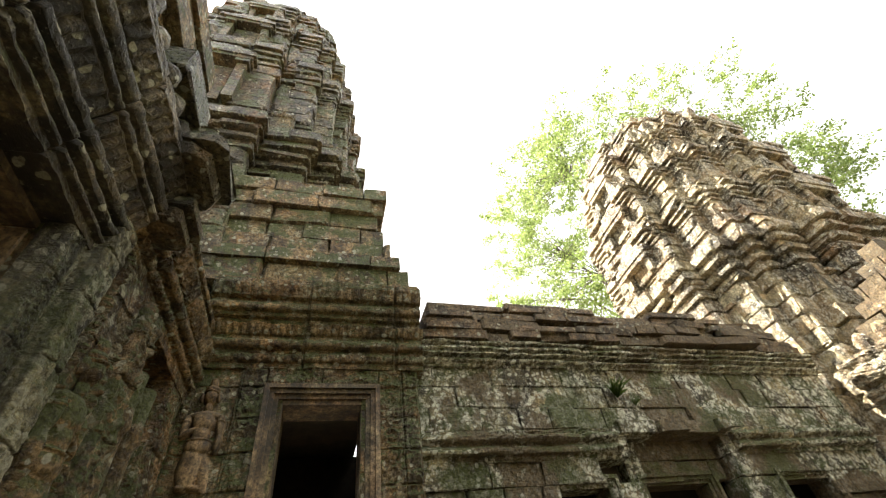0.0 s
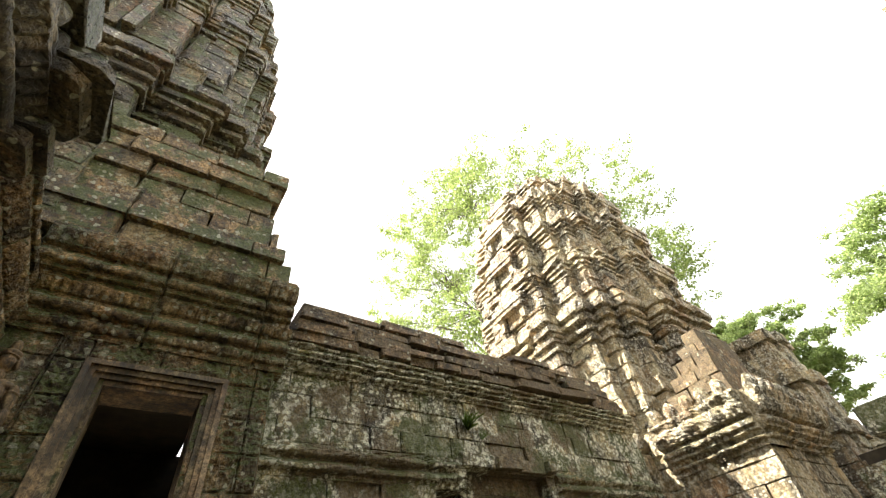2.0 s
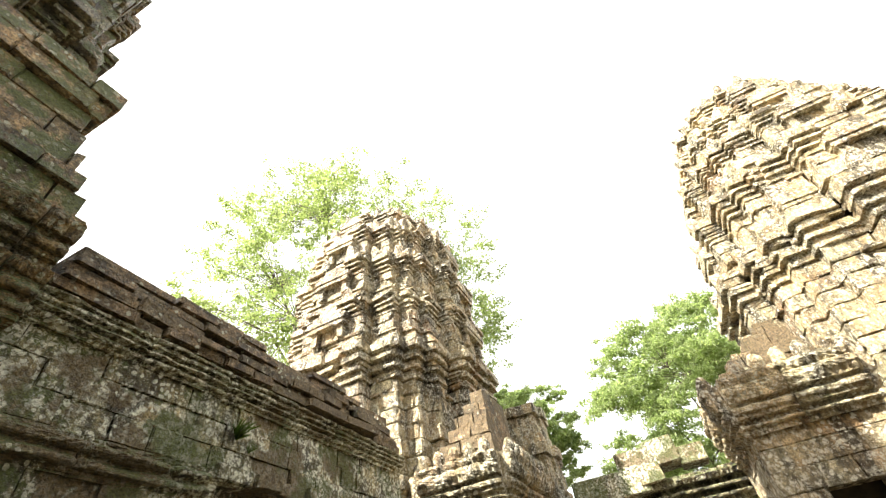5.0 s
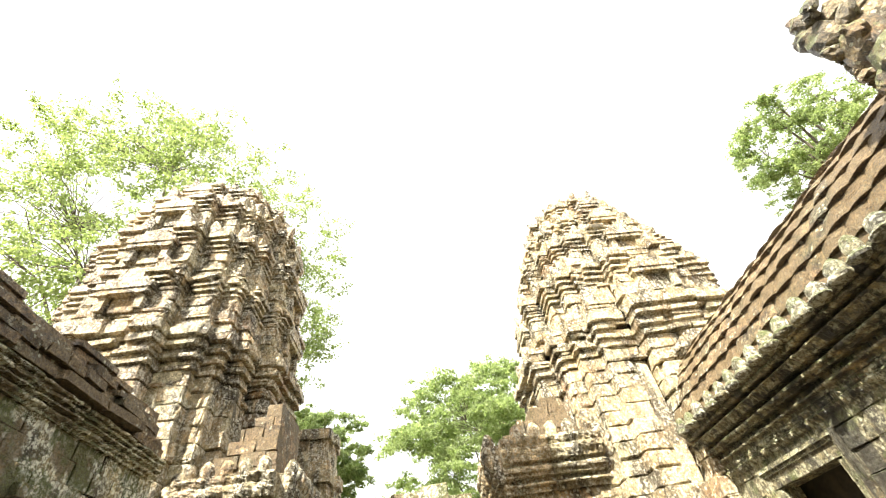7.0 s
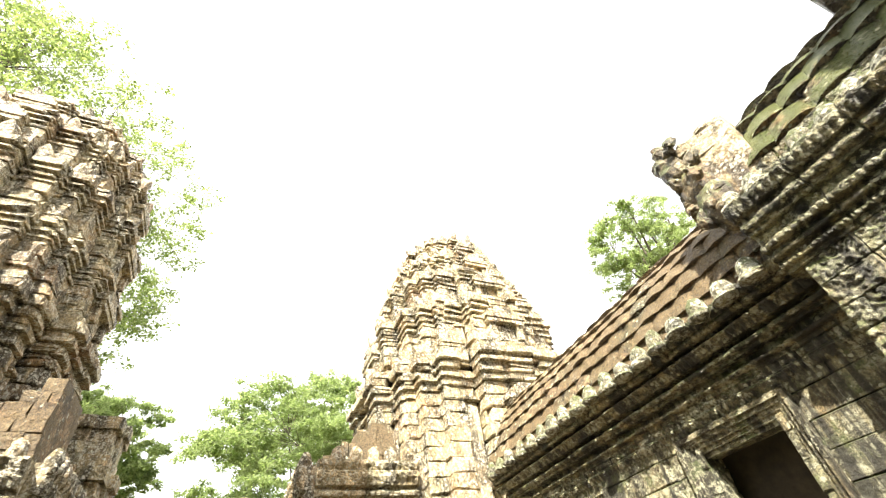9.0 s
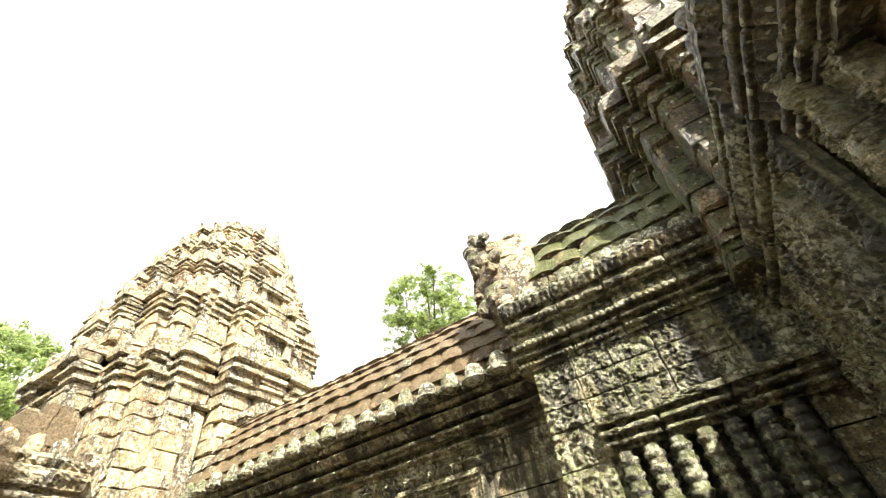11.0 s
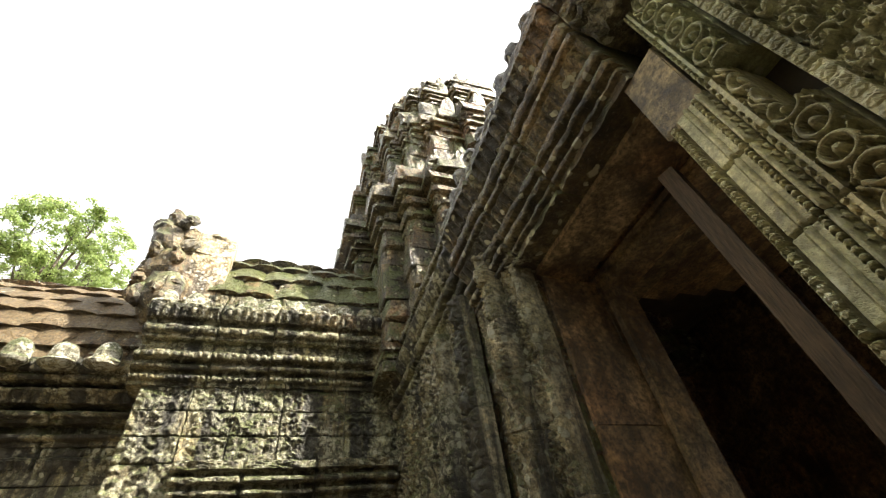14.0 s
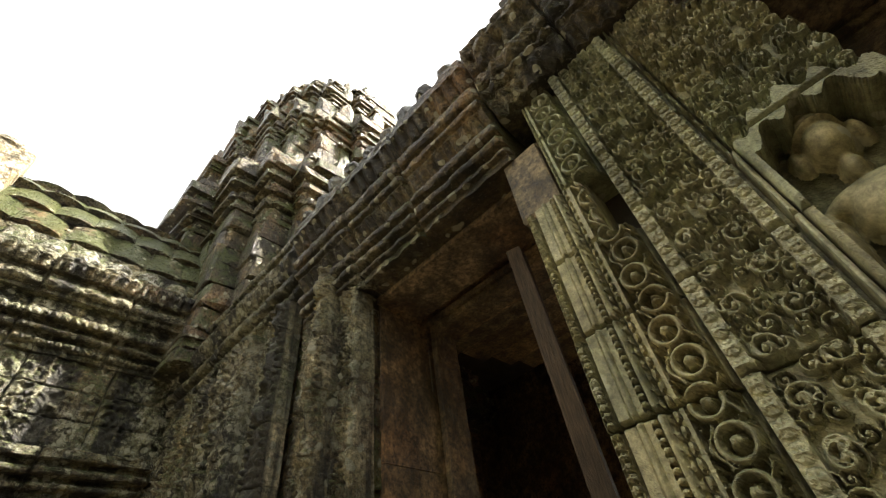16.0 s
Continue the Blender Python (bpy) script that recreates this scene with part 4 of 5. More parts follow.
    moulding("cornice_stone", m, 2.35, 5.1, Z(2.05), wing, MAT_SOUTH, g, 0.8, 0.016, 0.01, 0.008, seed=63)
    moulding("cornice_stone", m, -4.35, -2.12, Z(2.05), wing, MAT_FACADE, g, 0.8, 0.016, 0.01, 0.008, seed=64)
    # the richly carved pier between the doors
    def pier(u, w):
        base = strips([(0.518, 0.535, "f"), (0.492, 0.518, "o"), (0.478, 0.492, "d"), (0.44, 0.478, "f"), (0.415, 0.44, "r"), (0.398, 0.415, "f"), (0.376, 0.398, "b"), (0.356, 0.376, "r"), (0.318, 0.356, "o"), (0.3, 0.318, "f"), (0.175, 0.3, "m"), (0.148, 0.175, "d"), (0.1, 0.148, "o"), (-0.11, 0.1, "l"), (-0.152, -0.11, "o"), (-0.172, -0.152, "d"), (-0.6, -0.172, "l")], 0.05, 5)(u, w)
        base = np.where(((u > 0.1) & (u < 0.148)) | ((u > -0.152) & (u < -0.11)), base + 0.4, base)
        panel = (u > -0.11) & (u < 0.1)
        if panel.any():
            # large spirals side by side in the middle panel
            for k in range(26):
                for side in (-1, 1):
                    c = scroll(u, w, 0.005 + side * 0.056, 0.35 + 0.125 * k + (0.055 if side > 0 else 0), 0.038, side, 1.5)
                    base = np.where(panel, np.maximum(base, c), base)
        # cut deep between the ornaments
        cut = np.clip((base - 0.15) / 0.4, 0, 1)
        base = np.clip(0.5 * cut * cut * (3 - 2 * cut) + 0.65 * base - 0.2, -0.9, 1.15)
        # niche with a wavy arch
        cu, top = -0.37, Z(1.02)
        x = np.abs(u - cu)
        arch = top - 1.5 * x ** 2 * 2 + 0.025 * np.cos(x * 70)
        inside = (x < 0.155) & (w < arch)
        rim = (x < 0.2) & (w < arch + 0.07) & ~inside
        base = np.where(rim & (w > 0.7), 1.25, base)
        return np.where(inside, -3.7, base)
    rows2 = [0.45, 0.8, 1.12, Z(0.72), Z(1.04), Z(1.36), Z(1.74), Z(2.05)]
    cols = [(-0.57, -0.19), (-0.19, 0.16), (0.16, 0.34), (0.34, 0.53)]
    for a, b in cols:
        for z0, z1 in zip(rows2, rows2[1:]):
            if a > 0.3 and z1 > Z(1.4):
                continue
            fallen = a == 0.16 and z1 == Z(1.36)          # a block has fallen out here
            edge = 0.245 if fallen else a
            off = Matrix.Translation((0, rng.uniform(-0.006, 0.006) - (0.015 if a > 0.1 else 0), 0))
            relief("carved_stone", m @ off, edge + 0.003, b - 0.003, z0 + 0.003, z1 - 0.003, 0.0036, 0.042, pier, MAT_CARVED, g, back=0.2, soft=False)
    # plain pale capital block over the jamb
    mc = Masonry(g, MAT_RED, piece="jamb_head")
    mc.box(tuple(m @ Vector((0.45, -0.12, Z(1.55)))), (0.24, 0.2, 0.42), near=True)
    mc.done()
    child("relief_figure", figure(m @ Matrix.Translation((0, -0.1, 0)), -0.37, 0.78, 1.0, 1.4), MAT_CARVED, g, "standing relief figure with tall headdress in a niche", True)
    # carved strips on the wings
    rws = [0.45, 0.8, 1.15, 1.5, 1.85, 2.2, 2.5, Z(2.05)]
    sw = strips([(1.74, 1.78, "f"), (1.78, 1.81, "b"), (1.81, 1.9, "m"), (1.9, 1.92, "f"), (1.92, 1.96, "b"), (1.96, 2.04, "r"), (2.04, 2.08, "b"), (2.08, 2.26, "s"), (2.26, 2.3, "o"), (2.3, 2.42, "d"), (2.42, 2.47, "b"), (2.47, 2.56, "r"), (2.56, 2.6, "b"), (2.6, 2.85, "l"), (2.85, 2.95, "d"), (2.95, 3.0, "o"), (3.0, 3.3, "l"), (3.3, 3.36, "b"), (3.36, 3.6, "s"), (3.6, 3.75, "d"), (3.75, 3.8, "b"), (3.8, 4.2, "l"), (4.2, 4.26, "b"), (4.26, 4.6, "s"), (4.6, 5.05, "l")], 0.1, 9)
    carved_wall("carved_stone", m, [(1.745, 1.925), (1.93, 2.06), (2.06, 2.3), (2.3, 2.42), (2.42, 2.6)], rws, sw, 0.0075, 0.048, MAT_JAMB, g, worn=0.009, proud=(0.01, 0.11, 0.03, -0.12, 0.14))
    carved_wall("carved_stone", m, [(2.6, 2.86), (2.86, 2.96), (2.96, 3.6), (3.6, 3.76), (3.76, 4.26), (4.26, 5.05)], rws, sw, 0.0095, 0.06, MAT_SOUTH, g, worn=0.012,
                proud=(0.07, -0.1, 0.13, -0.09, 0.1, 0.02))
    carved_wall("carved_stone", m, [(-2.14, -1.95), (-1.945, -1.765)], rws, strips([(-1.79, -1.76, "f"), (-1.83, -1.79, "b"), (-1.92, -1.83, "m"), (-1.95, -1.92, "b"), (-1.99, -1.95, "f"), (-2.05, -1.99, "r"), (-2.1, -2.05, "o"), (-2.14, -2.1, "f")]), 0.0075, 0.02, MAT_SOUTH, g, worn=0.004, proud=(0.09, 0.01))
    nw = strips([(-2.0, -1.95, "b"), (-2.1, -2.0, "r"), (-2.14, -2.1, "b"), (-2.26, -2.14, "d"), (-2.3, -2.26, "b"), (-2.58, -2.3, "d"), (-2.64, -2.58, "b"), (-2.75, -2.64, "d"), (-2.8, -2.75, "o"), (-2.92, -2.8, "s"), (-3.0, -2.92, "r"), (-4.3, -3.85, "l")], 0.11, 13)
    carved_wall("carved_stone", m, [(-2.26, -2.14), (-2.64, -2.26), (-2.75, -2.64), (-3.0, -2.75), (-4.3, -3.86)], rws, nw, 0.0095, 0.03, MAT_FACADE, g, worn=0.01,
                proud=(-0.1, 0.05, -0.06, 0.07, 0.0))
    child("relief_figure", figure(m @ Matrix.Translation((0, 0.05, 0)), -2.44, 1.2, 0.98), MAT_FACADE, g, "worn standing relief figure on a pilaster", True)
    # a turned colonnette in the blind window
    for u in (-3.7, -3.42, -3.15):
        v, f = lathe([(0.07, 0.6), (0.07, 1.0), (0.1, 1.05), (0.08, 1.1), (0.07, 1.5), (0.1, 1.55), (0.1, 1.62), (0.07, 1.7), (0.07, 2.1), (0.1, 2.15), (0.08, 2.3), (0.09, 2.55)])
        o = m @ Vector((u, -0.12, 0))
        child("colonnette", ([(x + o.x, y + o.y, z) for x, y, z in v], f), MAT_FACADE, g, "", True)
    # deep reveals and soffits of the doorways, a dark room behind
    for u0, u1, z0, z1 in doors:
        for s in (0, 1):
            y = -(u0 if s == 0 else u1)
            a, b = (y, y + 0.25) if s == 0 else (y - 0.25, y)
            for k in range(5):
                zz0, zz1 = z1 * k / 5, z1 * (k + 1) / 5
                j = rng.uniform(-0.012, 0.012)
                solid("door_reveal", (WX - 0.58, a + j, zz0 + 0.003), (WX - 0.16, b + j, zz1 - 0.003), MAT_RED, g, "worn red-brown sandstone door reveal")
        solid("soffit", (WX - 0.5, -u1 - 0.25, z1 + 0.02), (WX - 0.14, -u0 + 0.25, z1 + 0.25), MAT_RED, g)
        solid("soffit", (WX - 0.95, -u1 - 0.25, z1 + 0.06), (WX - 0.51, -u0 + 0.25, z1 + 0.25), MAT_RED, g)
        # inner frame
        window_frame(g, frame_of((WX - 0.56, 0, 0), (0, -1, 0), (1, 0, 0)), u0 + 0.06, u1 - 0.05, 0.45, z1 - 0.05, 0.0, MAT_RED, bar=0.09, steps=2, name="door_frame", depth=0.2)
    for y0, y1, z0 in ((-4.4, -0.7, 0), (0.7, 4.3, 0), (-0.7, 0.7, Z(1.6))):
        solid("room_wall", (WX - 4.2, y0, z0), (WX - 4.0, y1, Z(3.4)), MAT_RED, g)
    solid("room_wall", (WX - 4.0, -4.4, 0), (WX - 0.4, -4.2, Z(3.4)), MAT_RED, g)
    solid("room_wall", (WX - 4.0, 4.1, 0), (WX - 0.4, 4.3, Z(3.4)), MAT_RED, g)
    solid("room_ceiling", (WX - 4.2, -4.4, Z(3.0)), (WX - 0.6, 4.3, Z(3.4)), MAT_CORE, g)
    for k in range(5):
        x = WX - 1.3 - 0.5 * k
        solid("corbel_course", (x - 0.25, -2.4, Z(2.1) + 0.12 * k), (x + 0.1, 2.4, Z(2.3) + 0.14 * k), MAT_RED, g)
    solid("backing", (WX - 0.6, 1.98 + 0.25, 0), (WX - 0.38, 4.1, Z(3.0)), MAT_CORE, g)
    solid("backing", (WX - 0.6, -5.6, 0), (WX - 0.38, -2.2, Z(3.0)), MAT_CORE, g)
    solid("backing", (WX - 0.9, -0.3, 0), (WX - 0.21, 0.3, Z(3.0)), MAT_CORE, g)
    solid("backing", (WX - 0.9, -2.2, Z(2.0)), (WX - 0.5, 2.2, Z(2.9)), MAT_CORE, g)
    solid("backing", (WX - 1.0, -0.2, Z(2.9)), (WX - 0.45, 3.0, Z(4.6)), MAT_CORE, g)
    return g


west_gatehouse()


def timber_prop():
    """A squared grey post that shores the lintel."""
    m = Matrix.Translation((WX - 0.34, -0.72, 0)) @ Euler((0.03, 0.02, 0.3)).to_matrix().to_4x4()
    v, f = [], []
    for z in (0.0, 0.5, 1.1, 1.7, Z(1.5)):
        for x, y in ((-0.045, -0.04), (0.045, -0.04), (0.045, 0.04), (-0.045, 0.04)):
            v.append(tuple(m @ Vector((x + rng.uniform(-0.004, 0.004), y + rng.uniform(-0.004, 0.004), z))))
    for k in range(4):
        for i in range(4):
            j = (i + 1) % 4
            f.append((k * 4 + i, k * 4 + j, k * 4 + 4 + j, k * 4 + 4 + i))
    f += [(3, 2, 1, 0), (16, 17, 18, 19)]
    tagged(link_mesh("timber_prop", v, f, MAT_TIMBER), "weathered grey timber prop standing in the doorway", "prop")


timber_prop()


# ---- south gallery ----
SY, PY = -5.5, -5.0


def bud(parent, c, w, h, material):
    """A lotus-bud antefix: a leaning rounded leaf with a thick foot."""
    s = [blob((c[0], c[1], c[2] + h * 0.42), (w * 0.5, w * 0.34, h * 0.5), rough=0.06, rings=7, sides=9), blob((c[0], c[1] + w * 0.1, c[2] + h * 0.12), (w * 0.62, w * 0.45, h * 0.2), rough=0.06, rings=6, sides=9)]
    return child("antefix", joined(s), material, parent)


def south_gallery():
    rng.seed(24)
    g = thing("gallery", "black-stained stone gallery with moulded eave and framed windows", "gallery", (5.2, SY, 0))
    m = frame_of((0, SY, 0), (1, 0, 0), (0, 1, 0))
    mas = Masonry(g, MAT_SOUTH)
    win = (3.0, 4.1, 0.9, Z(1.5))
    win2 = (6.3, 7.7, 0.9, Z(1.42))
    coursed(mas, m, 1.5, 9.0, [(0, 0.35, 0.3), (0.35, 0.6, 0.15)] + [(0.6 + 0.3 * i, 0.6 + 0.3 * (i + 1), 0) for i in range(8)], [win, win2], near=(1.5, 5.5))
    mas.done()
    moulding("frieze_stone", m, 1.5, 9.0, Z(1.83), [(0.1, 0.04, "p"), (0.03, 0.06, "f"), (0.1, 0.05, "b"), (0.05, 0.02, "f")], MAT_SOUTH, g, 0.9, 0.025, 0.014, 0.012, seed=70)
    prof = [(0.06, 0.06, "f"), (0.05, 0.12, "r"), (0.1, -0.04, "f"), (0.05, 0.12, "f"), (0.07, 0.18, "r"), (0.07, 0.02, "f"), (0.1, 0.22, "p"), (0.04, 0.28, "f"), (0.06, 0.1, "f"), (0.08, 0.32, "r"), (0.08, 0.37, "p"), (0.05, 0.4, "f")]
    moulding("cornice_stone", m, 1.5, 9.1, Z(2.05), prof, MAT_SOUTH, g, 1.0, 0.028, 0.012, 0.01, seed=71)
    x = 1.6
    while x < 9.0:
        bud(g, (x, SY + 0.46 + rng.uniform(-0.03, 0.03), Z(2.72)), 0.26 * rng.uniform(0.9, 1.15), rng.uniform(0.3, 0.4), MAT_CAP)
        x += 0.4 * rng.uniform(0.95, 1.05)
    for w in (win, win2):
        window_frame(g, m, w[0], w[1], w[2], w[3], 0.07, MAT_SOUTH, bar=0.3, steps=5)
    solid("core", (1.5, SY - 0.9, 0), (9.0, SY - 0.6, Z(3.1)), MAT_CORE, g)
    solid("backing", (1.5, SY - 0.6, Z(2.0)), (9.0, SY - 0.3, Z(3.1)), MAT_CORE, g)
    return g


def vaulted_roof(name, label, x0, x1, y0, z0, y1, z1, material, length=0.5, n=8, units=None, thick=0.16):
    """Overlapping curved roof stones in rows from eave to ridge."""
    t = thing(name, label, "roof", ((x0 + x1) / 2, y0, z0))
    mas = Masonry(t, material, piece="roof_stone", units=units)

    def arc(s):
        return y0 + (y1 - y0) * (1 - math.cos(s * math.pi / 2)) ** 0.9, z0 + (z1 - z0) * math.sin(s * math.pi / 2) ** 1.1
    for k in range(n):
        (ya, za), (yb, zb) = arc(k / n), arc((k + 1) / n)
        an = math.atan2(zb - za, -(yb - ya))
        for col in range(int((x1 - x0) / length)):
            x, ln = x0 + col * length + rng.gauss(0, 0.012) + (0.5 * length if k % 2 else 0), length
            if not (k == n - 1 and rng.random() < 0.25):
                c = Matrix.Translation((x + ln / 2, (ya + yb) / 2, (za + zb) / 2 + rng.gauss(0, 0.012))) @ Euler((0, 0, math.pi)).to_matrix().to_4x4() @ Euler((an - 0.1 + rng.gauss(0, 0.03), rng.gauss(0, 0.02), rng.gauss(0, 0.02))).to_matrix().to_4x4()
                mas.add(c, (ln * 1.14, math.hypot(yb - ya, zb - za) * 1.6, thick * rng.uniform(0.9, 1.15)), x < x0 + 5)
    mas.done()
    v = []
    for k in range(n + 1):
        y, z = arc(k / n)
        v += [(x0, y - 0.03, z - 0.035), (x1, y - 0.03, z - 0.035)]
    v += [(x0, y1 - 2, z1 - 0.6), (x1, y1 - 2, z1 - 0.6)]
    child("core", (v, [(2 * k, 2 * k + 1, 2 * k + 3, 2 * k + 2) for k in range(n + 1)]), material, t)
    return t


south_gallery()
vaulted_roof("gallery_roof", "brown curved stone roof of overlapping slabs", 1.5, 9.2, SY + 0.22, Z(2.92), SY - 0.95, Z(4.62), MAT_ROOF, 0.4, 9, ROOF_UNITS, 0.145)


# ---- south pavilion ----
def south_pavilion():
    rng.seed(25)
    g = thing("pavilion", "black-stained carved sandstone pavilion with moulded cornice", "pavilion", (0.2, PY, 0))
    m = frame_of((0, PY, 0), (1, 0, 0), (0, 1, 0))
    mas = Masonry(g, MAT_SOUTH)
    blind = (-0.85, 0.95, 0.8, Z(1.32))
    coursed(mas, m, -1.3, 1.58, [(0, 0.35, 0.3), (0.35, 0.6, 0.15)] + [(0.6 + 0.29 * i, 0.6 + 0.29 * (i + 1), -0.05) for i in range(9)], [blind], near=(-1.3, 1.6))
    mas.done()
    # carved face: strip borders, medallions, leafwork
    def face(u, w):
        h = strips([(1.5, 1.6, "b"), (1.4, 1.5, "f"), (1.12, 1.4, "s"), (1.02, 1.12, "o"), (-1.3, 1.02, "l")], 0.1, 17)(u, w)
        for c, r in ((0.62, 0.13), (-0.1, 0.12), (-0.7, 0.13)):
            rr = np.hypot(u - c, w - Z(2.05)) / r
            h = np.where(rr < 1.15, np.where(rr > 0.92, 1.2, scroll(u, w, c, Z(2.05), r * 0.92, 1, 2.2)), h)
        return h
    carved_wall("carved_stone", m, [(-1.28, -0.6), (-0.6, 0.1), (0.1, 0.6), (0.6, 1.05), (1.05, 1.57)], [Z(1.72), Z(1.98), Z(2.25), Z(2.52)], face, 0.012, 0.035, MAT_SOUTH, g)
    carved_wall("carved_stone", m, [(1.0, 1.57)], [0.6, 0.95, 1.3, 1.65, 2.0, Z(1.72)], face, 0.012, 0.035, MAT_SOUTH, g)
    moulding("window_head", m, -1.2, 1.02, Z(1.34), [(0.06, 0.03, "f"), (0.05, 0.08, "r"), (0.05, 0.04, "f"), (0.06, 0.12, "r"), (0.05, 0.08, "f"), (0.08, 0.15, "f"), (0.04, 0.06, "f")], MAT_SOUTH, g, 0.75, 0.03, 0.01, 0.012, seed=80)
    prof = [(0.06, 0.03, "f"), (0.05, 0.08, "b"), (0.06, 0.04, "f"), (0.05, 0.12, "r"), (0.06, 0.08, "f"), (0.07, 0.18, "b"), (0.05, 0.12, "f"), (0.12, 0.08, "f"), (0.06, 0.16, "f"), (0.1, 0.22, "r"), (0.06, 0.18, "f"), (0.12, 0.28, "p"), (0.06, 0.3, "f"), (0.12, 0.18, "f"), (0.2, 0.08, "f")]
    moulding("cornice_stone", m, -1.3, 1.72, Z(2.52), prof, MAT_SOUTH, g, 0.85, 0.02, 0.01, 0.011, seed=81)
    # blind window with turned balusters
    panel = solid("blind_window", (-0.85, PY - 0.3, 0.6), (0.95, PY - 0.16, Z(1.34)), MAT_SOUTH, g)
    turned = []
    z = 0.8
    for k in range(9):
        turned += [(0.075, z), (0.105, z + 0.03), (0.105, z + 0.06), (0.08, z + 0.08), (0.09, z + 0.12), (0.075, z + 0.135)]
        z += 0.138
    for k in range(7):
        v, f = lathe(turned, 14)
        o = m @ Vector((-0.72 + 0.26 * k, -0.02, 0))
        child("baluster", ([(x + o.x, y + o.y, zz) for x, y, zz in v], f), MAT_SOUTH, panel, "ringed stone window baluster", True)
    for x in [-1.1 + 0.3 * i for i in range(10)]:
        if rng.random() < 0.85:
            bud(g, (x, PY + 0.15 + rng.uniform(-0.05, 0.05), Z(3.42)), 0.26, rng.uniform(0.22, 0.36), MAT_CAP)
    solid("core", (-1.3, PY - 1.6, 0), (1.5, PY - 0.35, Z(3.7)), MAT_CORE, g)


south_pavilion()
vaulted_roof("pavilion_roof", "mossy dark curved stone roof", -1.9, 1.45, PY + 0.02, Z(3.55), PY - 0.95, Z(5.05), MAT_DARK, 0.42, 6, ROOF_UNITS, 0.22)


def acroterion():
    """The broken gable-end ornament of the pavilion: a rearing serpent hood against a pale slab."""
    t = thing("acroterion", "broken carved serpent ornament with pale worn back", "ornament", (1.6, PY, Z(3.5)))
    x, y = 1.78, PY - 0.05
    s = [blob((x - 0.05, y, Z(3.75)), (0.3, 0.3, 0.42), rough=0.08), blob((x, y, Z(4.2)), (0.29, 0.26, 0.42), rough=0.08), blob((x + 0.1, y + 0.02, Z(4.6)), (0.24, 0.24, 0.36), (0, 0.25, 0), rough=0.1),
         blob((x + 0.22, y + 0.02, Z(4.88)), (0.16, 0.2, 0.24), (0, 0.6, 0), rough=0.12), blob((x - 0.12, y + 0.02, Z(4.72)), (0.2, 0.2, 0.22), rough=0.12)]
    s.append(blob((x + 0.12, y + 0.05, Z(5.06)), (0.13, 0.17, 0.22), (0, 0.4, 0), rough=0.14))
    hood = child("serpent_hood", s[0], MAT_CORNICE, t)
    for shape in s[1:]:
        child("coil", shape, MAT_CORNICE, hood)
    for k in range(30):
        a, h = rng.uniform(-0.6, 2.4), rng.uniform(3.55, 4.95)
        child("scroll", blob((x + 0.28 * math.cos(a), y + 0.26 * math.sin(a), Z(h)), (rng.uniform(0.05, 0.11), 0.08, rng.uniform(0.06, 0.14)), (rng.uniform(-1, 1), rng.uniform(-1, 1), 0), rough=0.2, rings=6, sides=8), MAT_CORNICE, hood)
    mas = Masonry(t, MAT_TOWER, piece="back_slab")
    mas.box((x - 0.42, y - 0.12, Z(4.0)), (0.55, 0.5, 1.0), 0.1, 0.03, near=True)
    mas.box((x - 0.45, y - 0.12, Z(4.62)), (0.5, 0.45, 0.42), 0.15, 0.06, near=True)
    mas.done()
    child("rounded_top", blob((x - 0.44, y - 0.12, Z(4.82)), (0.25, 0.24, 0.16), rough=0.05), MAT_TOWER, t)


acroterion()


